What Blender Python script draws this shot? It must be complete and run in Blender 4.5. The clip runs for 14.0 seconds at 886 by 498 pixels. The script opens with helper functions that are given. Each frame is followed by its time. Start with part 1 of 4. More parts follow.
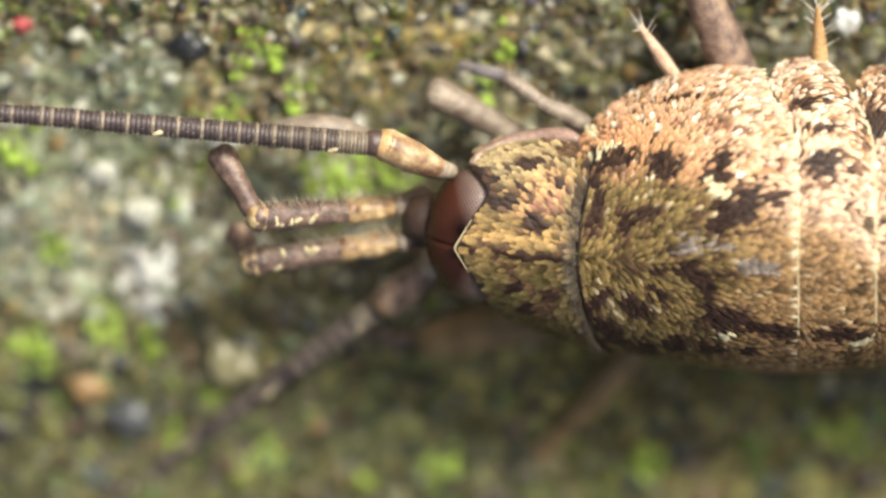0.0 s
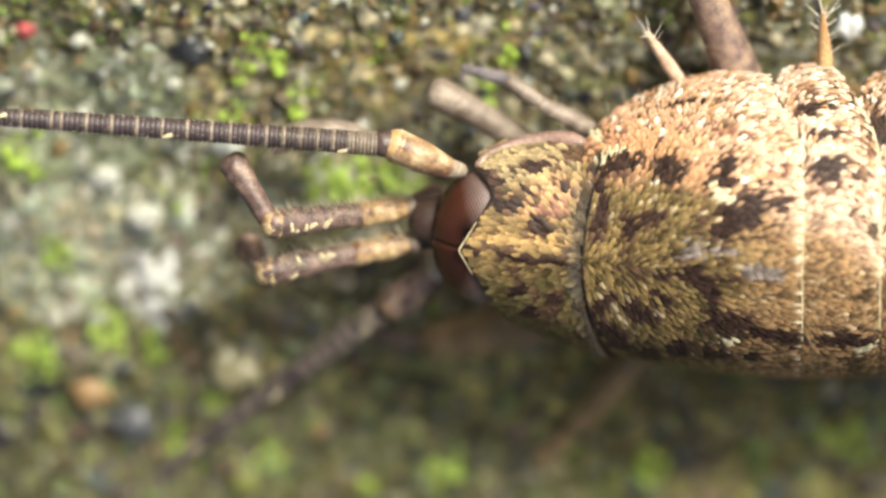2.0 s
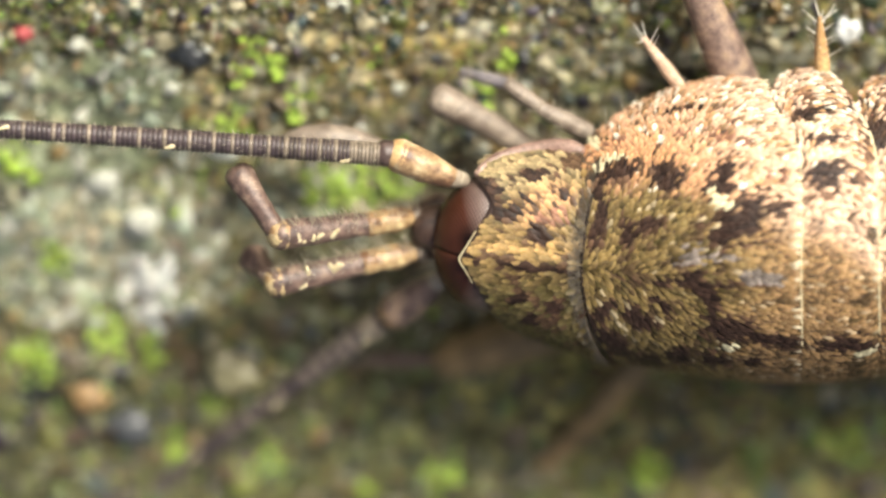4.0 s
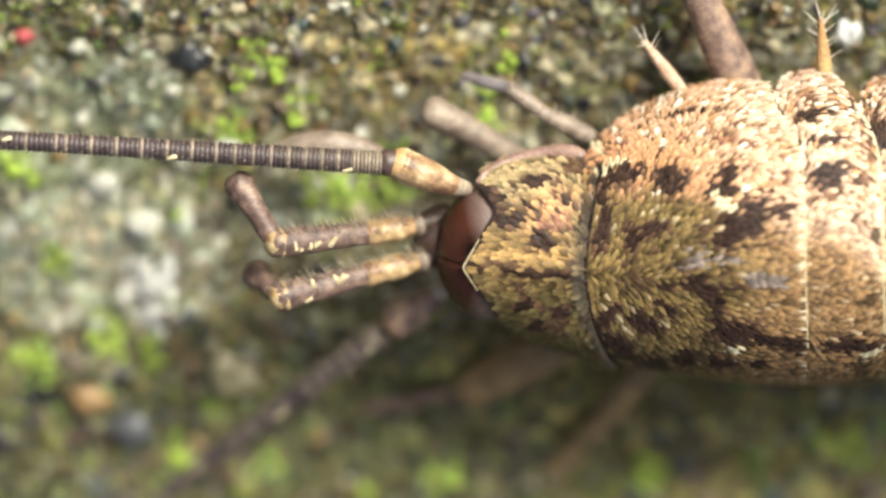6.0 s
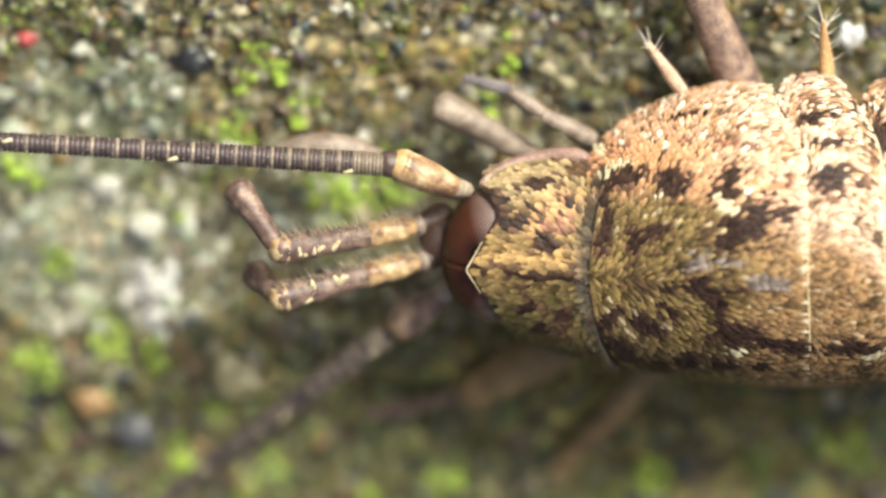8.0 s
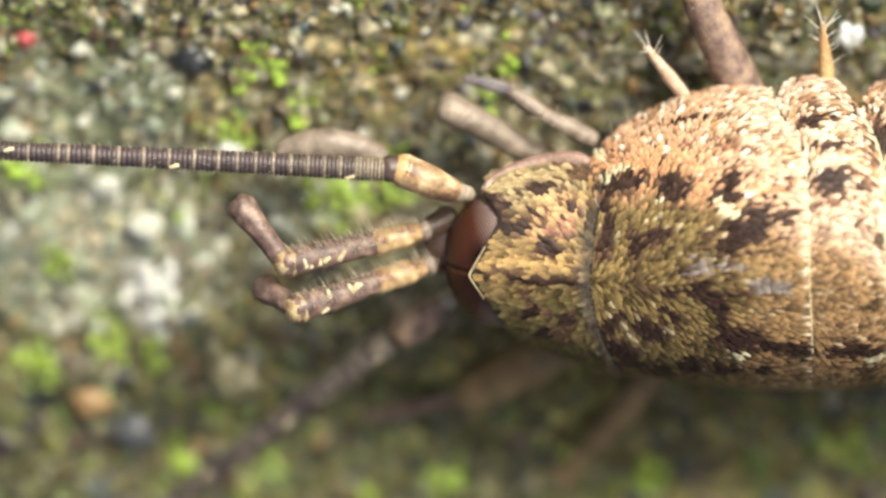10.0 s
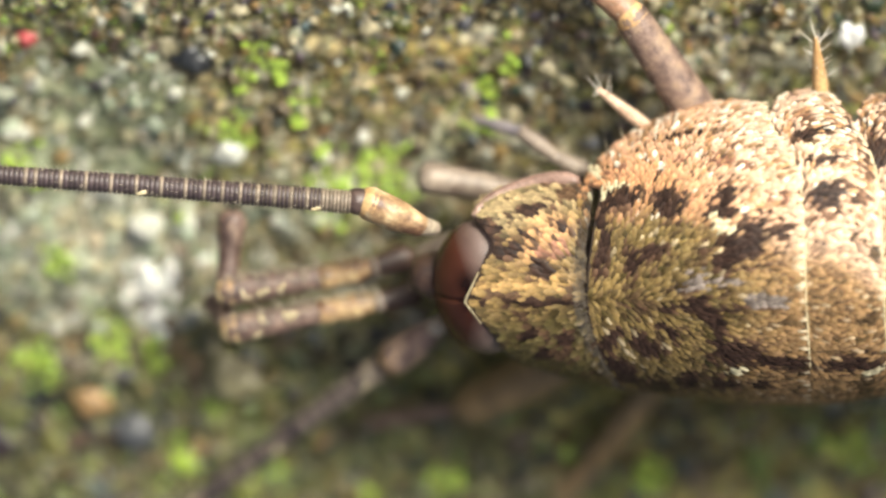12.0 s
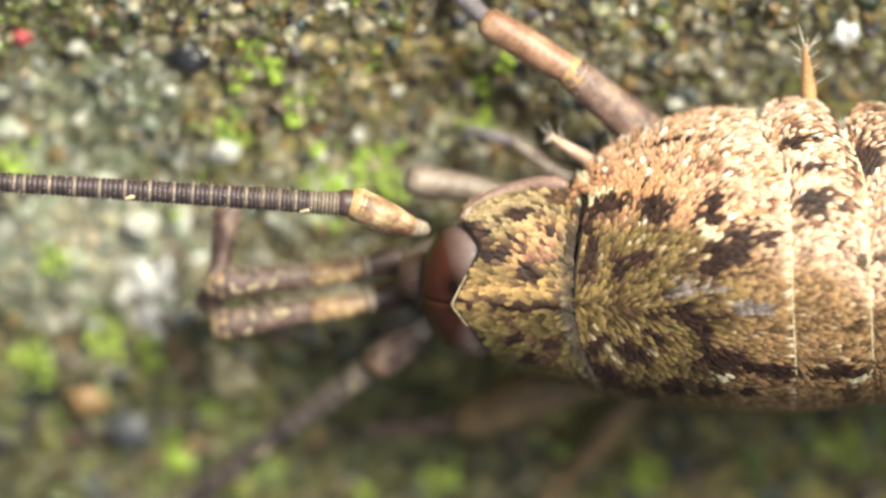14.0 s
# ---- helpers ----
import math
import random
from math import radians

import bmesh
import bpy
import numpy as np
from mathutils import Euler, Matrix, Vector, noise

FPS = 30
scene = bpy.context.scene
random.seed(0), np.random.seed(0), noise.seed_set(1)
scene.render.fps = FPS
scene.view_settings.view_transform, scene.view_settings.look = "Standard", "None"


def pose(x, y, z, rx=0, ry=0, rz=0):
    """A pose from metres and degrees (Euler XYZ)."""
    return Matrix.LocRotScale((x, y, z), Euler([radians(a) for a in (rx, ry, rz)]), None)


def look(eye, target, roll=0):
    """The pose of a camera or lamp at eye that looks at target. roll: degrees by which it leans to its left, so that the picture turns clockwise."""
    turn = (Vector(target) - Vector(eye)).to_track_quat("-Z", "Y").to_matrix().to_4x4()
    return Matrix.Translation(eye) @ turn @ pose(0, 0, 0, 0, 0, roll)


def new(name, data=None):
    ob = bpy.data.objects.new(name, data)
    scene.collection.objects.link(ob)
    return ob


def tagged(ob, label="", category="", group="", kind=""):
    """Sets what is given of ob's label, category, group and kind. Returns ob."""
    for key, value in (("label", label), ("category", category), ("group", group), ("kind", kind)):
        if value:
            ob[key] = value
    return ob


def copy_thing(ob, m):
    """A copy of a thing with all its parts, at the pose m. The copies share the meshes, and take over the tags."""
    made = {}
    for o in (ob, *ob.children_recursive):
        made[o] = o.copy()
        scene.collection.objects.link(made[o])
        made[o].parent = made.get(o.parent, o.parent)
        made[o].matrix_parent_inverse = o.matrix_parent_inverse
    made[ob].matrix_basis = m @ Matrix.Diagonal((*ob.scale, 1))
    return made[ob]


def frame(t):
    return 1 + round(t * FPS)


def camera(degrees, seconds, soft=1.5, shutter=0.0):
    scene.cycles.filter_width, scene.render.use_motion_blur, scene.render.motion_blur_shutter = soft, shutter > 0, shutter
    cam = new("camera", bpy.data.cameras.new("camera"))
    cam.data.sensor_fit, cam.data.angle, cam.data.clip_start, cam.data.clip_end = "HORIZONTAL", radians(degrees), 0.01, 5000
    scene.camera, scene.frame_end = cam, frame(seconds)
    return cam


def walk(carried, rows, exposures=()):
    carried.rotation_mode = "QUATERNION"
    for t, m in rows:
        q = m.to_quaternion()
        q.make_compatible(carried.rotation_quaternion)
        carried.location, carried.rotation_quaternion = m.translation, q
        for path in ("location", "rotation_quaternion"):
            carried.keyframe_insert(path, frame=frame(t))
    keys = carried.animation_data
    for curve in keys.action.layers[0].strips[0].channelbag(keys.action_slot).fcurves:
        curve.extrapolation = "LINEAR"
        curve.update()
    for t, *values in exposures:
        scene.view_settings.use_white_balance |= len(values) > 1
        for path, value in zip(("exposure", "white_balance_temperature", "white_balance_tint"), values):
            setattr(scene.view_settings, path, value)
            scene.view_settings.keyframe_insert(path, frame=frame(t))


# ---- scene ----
import functools

MM = 0.001

# ---- camera ----
cam = camera(7.628, 14.0, soft=2.8)
cam.data.dof.use_dof = True
cam.data.dof.focus_distance = 60.05 * MM
cam.data.dof.aperture_fstop = 64.0
TILT = 20.0
EYE = (0.0, 60 * math.sin(radians(TILT)), 1.6 + 60 * math.cos(radians(TILT)))


def eye(dx, dy, dz):
    return pose((EYE[0] + dx) * MM, (EYE[1] + dy) * MM, (EYE[2] + dz) * MM, -TILT, 0, 0)


walk(cam, [(t, eye(*d)) for t, d in [
    (0, (0.0298, -0.1215, 0.0442)),
    (0.5, (-0.0136, -0.1026, 0.0374)),
    (1, (-0.0096, -0.0974, 0.0354)),
    (1.5, (-0.0096, -0.0536, 0.0195)),
    (2, (0.0041, -0.0793, 0.0289)),
    (2.5, (0.0201, -0.0763, 0.0278)),
    (3, (0.0241, -0.0551, 0.0201)),
    (5.5, (0.0136, -0.0324, 0.0118)),
    (6, (0.0144, -0.0226, 0.0082)),
    (6.5, (0.0136, -0.0181, 0.0066)),
    (7, (0, -0.0091, 0.0033)),
    (7.5, (0, 0, 0)),
    (8, (-0.0088, 0.0023, 0)),
    (10.5, (0, 0.0015, 0)),
    (11, (-0.0097, -0.0031, 0.0011)),
    (11.5, (-0.0024, -0.0053, 0.0019)),
    (12, (-0.0104, 0, 0)),
    (12.5, (-0.0264, 0.0099, -0.0036)),
    (13, (-0.0177, 0.0121, -0.0044)),
    (13.5, (-0.0097, 0.0136, -0.005)),
    (14, (0.0354, -0.0143, 0.0052))]],
     exposures=[(0, 0.38, 6400, 3), (1.5, 0.47, 6400, 3), (5.5, 0.49, 6400, 3), (14, 0.49, 6400, 3)])

# ---- world and sun ----
SUN_EL, SUN_AZ = 41.0, 33.0        # azimuth from +y towards +x
world = bpy.data.worlds.new("sky")
scene.world = world
world.use_nodes = True
wn = world.node_tree.nodes
sky = wn.new("ShaderNodeTexSky")
sky.sky_type = 'NISHITA'
sky.sun_disc = False
sky.air_density = 0.4
sky.dust_density = 9.0
sky.ozone_density = 0.2
sky.sun_elevation = radians(SUN_EL)
sky.sun_rotation = radians(SUN_AZ)
world.node_tree.links.new(sky.outputs[0], wn["Background"].inputs[0])
wn["Background"].inputs[1].default_value = 0.15
sun = new("sun", bpy.data.lights.new("sun", 'SUN'))
sun.data.energy = 3.5
sun.data.angle = radians(8.0)
sun.data.color = (1.0, 0.94, 0.85)
_sd = Vector((math.cos(radians(SUN_EL)) * math.sin(radians(SUN_AZ)), math.cos(radians(SUN_EL)) * math.cos(radians(SUN_AZ)), math.sin(radians(SUN_EL))))
sun.matrix_world = look(_sd * 2.0, (0, 0, 0))

# ---- materials ----


def base_material(name, rough, spec=0.5):
    m = bpy.data.materials.new(name)
    m.use_nodes = True
    b = m.node_tree.nodes["Principled BSDF"]
    b.inputs["Roughness"].default_value = rough
    b.inputs["Specular IOR Level"].default_value = spec
    return m, m.node_tree.nodes, m.node_tree.links, b


def noise_node(n, l, per_mm, detail=3.0):
    """A noise texture with a scale in cells per millimetre of the object."""
    tc = n.new("ShaderNodeTexCoord")
    t = n.new("ShaderNodeTexNoise")
    t.inputs["Scale"].default_value = per_mm * 1000.0
    t.inputs["Detail"].default_value = detail
    l.new(tc.outputs["Object"], t.inputs["Vector"])
    return t


def ramp_node(n, l, fac, stops):
    r = n.new("ShaderNodeValToRGB")
    e = r.color_ramp.elements
    while len(e) < len(stops):
        e.new(0.5)
    for k, (p, c) in zip(e, stops):
        k.position, k.color = p, (*c, 1)
    l.new(fac, r.inputs[0])
    return r


def bump_node(n, l, b, tex, depth_mm, strength=0.6):
    k = n.new("ShaderNodeBump")
    k.inputs["Strength"].default_value = strength
    k.inputs["Distance"].default_value = depth_mm * MM
    l.new(tex, k.inputs["Height"])
    l.new(k.outputs[0], b.inputs["Normal"])
    return k


def tint_material(name, rough, spec, per_mm, lo=0.75, hi=1.2, depth=0.006, through_light=0.0):
    """Colour from the mesh's own tint, broken up by fine grain."""
    m, n, l, b = base_material(name, rough, spec)
    a = n.new("ShaderNodeAttribute")
    a.attribute_name = "tint"
    t = noise_node(n, l, per_mm)
    g = ramp_node(n, l, t.outputs["Fac"], [(0.3, (lo, lo, lo)), (0.7, (hi, hi, hi))])
    x = n.new("ShaderNodeMix")
    x.data_type, x.blend_type = 'RGBA', 'MULTIPLY'
    x.inputs[0].default_value = 1.0
    l.new(a.outputs["Color"], x.inputs[6])
    l.new(g.outputs[0], x.inputs[7])
    l.new(x.outputs[2], b.inputs["Base Color"])
    bump_node(n, l, b, t.outputs["Fac"], depth)
    if through_light:
        b.inputs["Subsurface Weight"].default_value = through_light
        b.inputs["Subsurface Radius"].default_value = (1.0, 0.6, 0.3)
        b.inputs["Subsurface Scale"].default_value = 0.03 * MM
    return m


def mottled(name, stops, per_mm, rough=0.5, spec=0.5, depth=0.01, coat=0.0):
    """Cuticle or stone: colours by noise at two scales, with relief."""
    m, n, l, b = base_material(name, rough, spec)
    t = noise_node(n, l, per_mm, 5.0)
    f = noise_node(n, l, per_mm * 6, 2.0)
    r = ramp_node(n, l, t.outputs["Fac"], stops)
    g = ramp_node(n, l, f.outputs["Fac"], [(0.3, (0.7, 0.7, 0.7)), (0.72, (1.2, 1.2, 1.2))])
    x = n.new("ShaderNodeMix")
    x.data_type, x.blend_type = 'RGBA', 'MULTIPLY'
    x.inputs[0].default_value = 1.0
    l.new(r.outputs[0], x.inputs[6])
    l.new(g.outputs[0], x.inputs[7])
    l.new(x.outputs[2], b.inputs["Base Color"])
    bump_node(n, l, b, f.outputs["Fac"], depth)
    b.inputs["Coat Weight"].default_value = coat
    b.inputs["Coat Roughness"].default_value = 0.15
    return m


M_SCALE = tint_material("insect_scales", 0.48, 0.22, 30, 0.75, 1.15, 0.003)
M_ONE = tint_material("single_scale", 0.48, 0.22, 0.003, 0.8, 1.15, 0.001)
M_GRAIN = tint_material("mineral_grain", 0.36, 0.5, 14, 0.6, 1.25, 0.012)
M_SOIL = tint_material("weathered_stone", 0.75, 0.35, 10, 0.3, 1.9, 0.03)
M_ALGA = tint_material("algae", 0.55, 0.4, 18, 0.7, 1.2, 0.008, 0.3)
M_CUTICLE = mottled("dark_cuticle", [(0.3, (0.025, 0.014, 0.011)), (0.7, (0.075, 0.042, 0.028))], 4, 0.45)
M_BROWN = mottled("brown_scaly_cuticle", [(0.32, (0.06, 0.036, 0.03)), (0.5, (0.13, 0.082, 0.066)), (0.68, (0.26, 0.18, 0.13))], 9, 0.5)
M_GOLD = mottled("golden_scaly_cuticle", [(0.36, (0.14, 0.07, 0.036)), (0.48, (0.32, 0.2, 0.095)), (0.64, (0.5, 0.38, 0.2))], 6, 0.45)
M_PALE = mottled("pale_membrane", [(0.3, (0.25, 0.2, 0.15)), (0.7, (0.46, 0.39, 0.29))], 6, 0.5)
M_CREAM = mottled("cream_rim", [(0.3, (0.44, 0.36, 0.2)), (0.7, (0.64, 0.56, 0.36))], 6, 0.4)
M_JOINT = mottled("mottled_joint_cuticle", [(0.36, (0.11, 0.055, 0.03)), (0.49, (0.34, 0.22, 0.115)), (0.62, (0.56, 0.45, 0.27))], 4, 0.45)
M_GREY = mottled("greyish_cuticle", [(0.32, (0.12, 0.09, 0.068)), (0.5, (0.205, 0.162, 0.125)), (0.68, (0.29, 0.235, 0.18))], 6, 0.5)
M_BLUISH = mottled("slate_cuticle", [(0.3, (0.1, 0.09, 0.1)), (0.7, (0.26, 0.23, 0.24))], 5, 0.4)
M_TIBIA = mottled("reddish_brown_cuticle", [(0.3, (0.2, 0.105, 0.06)), (0.55, (0.33, 0.19, 0.115)), (0.8, (0.46, 0.32, 0.2))], 4, 0.45)
M_AMBER = mottled("amber_cuticle", [(0.3, (0.36, 0.2, 0.08)), (0.7, (0.55, 0.36, 0.17))], 5, 0.4)
M_FOLD = mottled("bare_cuticle", [(0.3, (0.16, 0.095, 0.075)), (0.7, (0.33, 0.22, 0.175))], 5, 0.4)
M_LEG = mottled("leg_cuticle", [(0.32, (0.085, 0.055, 0.045)), (0.5, (0.195, 0.132, 0.105)), (0.68, (0.32, 0.225, 0.15))], 7, 0.5)
M_SHANK = mottled("olive_brown_cuticle", [(0.3, (0.15, 0.1, 0.045)), (0.7, (0.29, 0.195, 0.085))], 5, 0.5)
M_BRISTLE = mottled("white_bristle", [(0.3, (0.6, 0.55, 0.45)), (0.7, (0.8, 0.76, 0.68))], 20, 0.35)
# near-black, paints in the shade at the plates' seam
M_SEAM_SHADE = mottled("seam_shade", [(0.3, (0.012, 0.008, 0.006)), (0.7, (0.03, 0.018, 0.013))], 8, 0.6, 0.2)
M_FUZZ = mottled("brown_fuzz", [(0.3, (0.045, 0.036, 0.026)), (0.7, (0.105, 0.085, 0.06))], 20, 0.5)
M_PEG = mottled("pinkish_cuticle", [(0.3, (0.4, 0.25, 0.17)), (0.7, (0.62, 0.47, 0.34))], 6, 0.4)
M_HAIR = mottled("pale_bristle", [(0.3, (0.3, 0.26, 0.18)), (0.7, (0.5, 0.45, 0.35))], 20, 0.35)
M_ANNULUS = mottled("dark_annulus", [(0.3, (0.04, 0.027, 0.024)), (0.7, (0.1, 0.065, 0.055))], 10, 0.4)
M_RINGED = tint_material("ringed_cuticle", 0.4, 0.5, 20, 0.75, 1.2, 0.004)


M_EYE = tint_material("faceted_eye", 0.27, 0.25, 3.0, 0.75, 1.2, 0.0005)
M_EYE.node_tree.nodes["Principled BSDF"].inputs["Coat Weight"].default_value = 0.05

# ---- mesh tools; all lengths below are in millimetres ----
REST = {}


def part(name, mesh, material, parent=None, label="", origin=None):
    """Links mesh data (verts, faces, tints) as one object under parent, with its own pivot."""
    verts, faces, tints = mesh
    o = np.array(origin if origin is not None else (REST[parent.name] if parent else (0, 0, 0)), float)
    me = bpy.data.meshes.new(name)
    me.from_pydata(((np.asarray(verts, float) - o) * MM).tolist(), [], faces)
    me.shade_smooth()
    if tints is not None:
        at = me.color_attributes.new("tint", 'FLOAT_COLOR', 'POINT')
        c = np.ones((len(verts), 4), np.float32)
        c[:, :3] = tints
        at.data.foreach_set("color", c.ravel())
    me.materials.append(material)
    ob = new(name, me)
    REST[ob.name] = o
    if parent:
        ob.parent = parent
        ob.location = Vector((o - REST[parent.name]) * MM)
    else:
        ob.location = Vector(o * MM)
    return tagged(ob, label) if label else ob


def join(*meshes):
    vs, fs, ts, k = [], [], [], 0
    for v, f, t in meshes:
        vs.append(np.asarray(v, float))
        fs += [tuple(i + k for i in q) for q in f]
        ts.append(t)
        k += len(v)
    return np.vstack(vs), fs, (np.vstack(ts) if ts[0] is not None else None)


def tube(points, radii, seg=14, flat=1.0, steps=6, rough=0.0):
    """A tapered limb through points, rounded at both ends; flat squeezes it sideways."""
    P = np.asarray(points, float)
    r = np.asarray(radii, float)
    d = np.r_[0, np.cumsum(np.linalg.norm(np.diff(P, axis=0), axis=1))]
    s = np.linspace(0, d[-1], steps * (len(P) - 1) + 1)
    C = np.stack([np.interp(s, d, P[:, i]) for i in range(3)], 1)
    for _ in range(2 if len(P) > 2 else 0):
        C[1:-1] = 0.25 * C[:-2] + 0.5 * C[1:-1] + 0.25 * C[2:]
    q = np.interp(s, d, r)
    T = np.gradient(C, axis=0)
    T /= np.linalg.norm(T, axis=1)[:, None]
    ends = [(-0.85, 0.45), (-0.5, 0.85)]
    C = np.vstack([[C[0] + T[0] * q[0] * e * 0.7 for e, _ in ends], C, [C[-1] - T[-1] * q[-1] * e * 0.7 for e, _ in ends[::-1]]])
    q = np.r_[[q[0] * w for _, w in ends], q, [q[-1] * w for _, w in ends[::-1]]]
    T = np.vstack([T[:1], T[:1], T, T[-1:], T[-1:]])
    side = np.cross(T, (0, 0, 1.0))
    side /= np.linalg.norm(side, axis=1)[:, None] + 1e-9
    up = np.cross(side, T)
    a = np.linspace(0, 2 * math.pi, seg, endpoint=False)
    V = (C[:, None] + q[:, None, None] * (np.cos(a)[None, :, None] * side[:, None] * flat + np.sin(a)[None, :, None] * up[:, None]))
    if rough:
        V += np.random.normal(0, rough, V.shape)
    k = len(C)
    F = [(i * seg + j, i * seg + (j + 1) % seg, (i + 1) * seg + (j + 1) % seg, (i + 1) * seg + j) for i in range(k - 1) for j in range(seg)]
    F += [tuple(range(seg))[::-1], tuple(range((k - 1) * seg, k * seg))]
    return V.reshape(-1, 3), F, None


def hair(p, d, length, r=0.006):
    """One bristle: a thin bent cone."""
    p, d = np.asarray(p, float), np.asarray(d, float)
    d = d / np.linalg.norm(d)
    b = np.array([0, 0, -0.08 * length])
    return tube([p, p + d * length * 0.5 + b * 0.2, p + d * length + b], [r, r * 0.75, r * 0.2], 5, steps=2)


def ball(c, r, nu=28, nv=18):
    """An ellipsoid with radii r."""
    V = [(0, 0, 1)] + [(math.sin(math.pi * i / nv) * math.cos(2 * math.pi * j / nu), math.sin(math.pi * i / nv) * math.sin(2 * math.pi * j / nu), math.cos(math.pi * i / nv)) for i in range(1, nv) for j in range(nu)] + [(0, 0, -1)]
    F = [(0, 1 + j, 1 + (j + 1) % nu) for j in range(nu)]
    F += [(1 + (i - 1) * nu + j, 1 + i * nu + j, 1 + i * nu + (j + 1) % nu, 1 + (i - 1) * nu + (j + 1) % nu) for i in range(1, nv - 1) for j in range(nu)]
    e = 1 + (nv - 2) * nu
    F += [(e + nu, e + (j + 1) % nu, e + j) for j in range(nu)]
    return np.asarray(V, float) * r + np.asarray(c, float), F, None


@functools.lru_cache(None)
def lens_dome():
    """A unit sphere with small lenses packed over it: points, faces and the height of the lenses."""
    v, f, _ = ball((0, 0, 0), (1, 1, 1), 400, 200)
    k = 4300
    i = np.arange(k) + 0.5
    t, ph = np.arccos(1 - 2 * i / k), math.pi * (1 + 5 ** 0.5) * i
    lens = np.stack([np.cos(t), np.sin(t) * np.cos(ph), np.sin(t) * np.sin(ph)], 1).astype(np.float32)
    near = np.empty(len(v))
    for a in range(0, len(v), 3000):
        near[a:a + 3000] = np.sqrt(np.maximum(2 - 2 * (v[a:a + 3000].astype(np.float32) @ lens.T).max(1), 0))
    return v, f, 1 - np.clip(near / 0.032, 0, 1.1) ** 2


def eye_half(side):
    """One compound eye: half a flattened dome, set with small lenses."""
    v, f, dome = lens_dome()
    # towards the back a grey reflection of the sky is put into the colour
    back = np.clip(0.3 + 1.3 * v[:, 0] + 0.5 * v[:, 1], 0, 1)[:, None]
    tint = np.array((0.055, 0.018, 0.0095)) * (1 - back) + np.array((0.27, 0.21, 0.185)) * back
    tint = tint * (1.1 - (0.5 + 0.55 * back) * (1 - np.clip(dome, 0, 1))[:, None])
    if side > 0:
        # dark pseudopupil, which shifts with the view, fixed into the colour
        spot = ((v - np.array((-0.36, 0.26, 0.89))) ** 2).sum(1)
        tint = tint * (1 - 0.85 * np.exp(-spot / 0.035))[:, None]
    p = v * (1 + 0.012 * dome[:, None]) * np.array((0.5, 0.64, 0.42))
    p[:, 1] = np.maximum(p[:, 1], 0.002)
    p[:, 0] += 0.012 * np.exp(-(p[:, 1] / 0.02) ** 2)
    p[:, 2] -= 0.012 * np.exp(-(p[:, 1] / 0.02) ** 2)
    if side < 0:
        p[:, 1] *= -1
        f = [q[::-1] for q in f]
    return p + np.array((0.45, -0.255, 1.06)), f, tint


def ico(sub):
    bm = bmesh.new()
    bmesh.ops.create_icosphere(bm, subdivisions=sub, radius=1.0)
    v = np.array([x.co[:] for x in bm.verts])
    f = np.array([[y.index for y in x.verts] for x in bm.faces])
    bm.free()
    return v, f


ICO1, ICO2, ICO3 = ico(1), ico(2), ico(3)


def turns(k, rng):
    """k random rotation matrices."""
    q = rng.normal(size=(k, 4))
    q /= np.linalg.norm(q, axis=1)[:, None]
    w, x, y, z = q.T
    return np.stack([np.stack([1 - 2 * (y * y + z * z), 2 * (x * y - z * w), 2 * (x * z + y * w)], 1),
                     np.stack([2 * (x * y + z * w), 1 - 2 * (x * x + z * z), 2 * (y * z - x * w)], 1),
                     np.stack([2 * (x * z - y * w), 2 * (y * z + x * w), 1 - 2 * (x * x + y * y)], 1)], 1)


def lumps(centres, radii, tints, rng, base=ICO1, squash=0.75, jag=0.12):
    """Many uneven grains in one mesh."""
    v, f = base
    k = len(centres)
    V = v[None] * (1 + rng.normal(0, jag, (k, len(v), 1))) * rng.uniform(0.55, 1.4, (k, 1, 3))
    V = np.einsum('kij,kvj->kvi', turns(k, rng), V) * np.asarray(radii)[:, None, None]
    V[:, :, 2] *= squash
    V += np.asarray(centres)[:, None]
    F = (f[None] + (np.arange(k) * len(v))[:, None, None]).reshape(-1, 3)
    return V.reshape(-1, 3), F.tolist(), np.repeat(np.asarray(tints, float), len(v), axis=0)


def field(x, y, per_mm, seed):
    return noise.noise(Vector((x * per_mm + seed * 7.3, y * per_mm - seed * 3.1, seed * 1.7)))


def smooth(a, b, x):
    t = min(max((x - a) / (b - a), 0), 1)
    return t * t * (3 - 2 * t)


# ---- the ground: weathered stone under algae, lichen and sand ----


FLOOR = -0.4


def height(x, y):
    """Height of the stone, which falls away on the -y side."""
    r = math.hypot(x, y)
    calm = 1 - smooth(8, 40, r)
    h = FLOOR + (0.32 * smooth(0.2, 2.2, y) - (0.05 + 0.2 * smooth(-2.8, -0.6, x)) * smooth(-0.9, -2.8, y)) * calm
    h += 0.16 * field(x, y, 0.55, 1) + (0.10 * field(x, y, 1.6, 2) + 0.05 * field(x, y, 4.5, 3)) * (0.3 + 0.7 * calm)
    if calm > 0.99:
        h += 0.025 * field(x, y, 11, 4)
    return h


PALETTE = {"black": (0.018, 0.018, 0.018), "slate": (0.055, 0.062, 0.06), "brown": (0.09, 0.067, 0.034), "ochre": (0.175, 0.115, 0.04),
           "beige": (0.27, 0.238, 0.148), "white": (0.42, 0.42, 0.345), "olive": (0.085, 0.088, 0.028), "moss": (0.11, 0.135, 0.03), "green": (0.24, 0.34, 0.05), "lichen": (0.235, 0.258, 0.18), "chalk": (0.74, 0.75, 0.66)}


def chalky(x, y):
    """A thicker, whiter patch of the crust."""
    return 1 - smooth(0.5, 1.1, ((x + 2.62) / 0.5) ** 2 + ((y + 1.14) / 0.46) ** 2 + 0.7 * field(x, y, 2.1, 15))


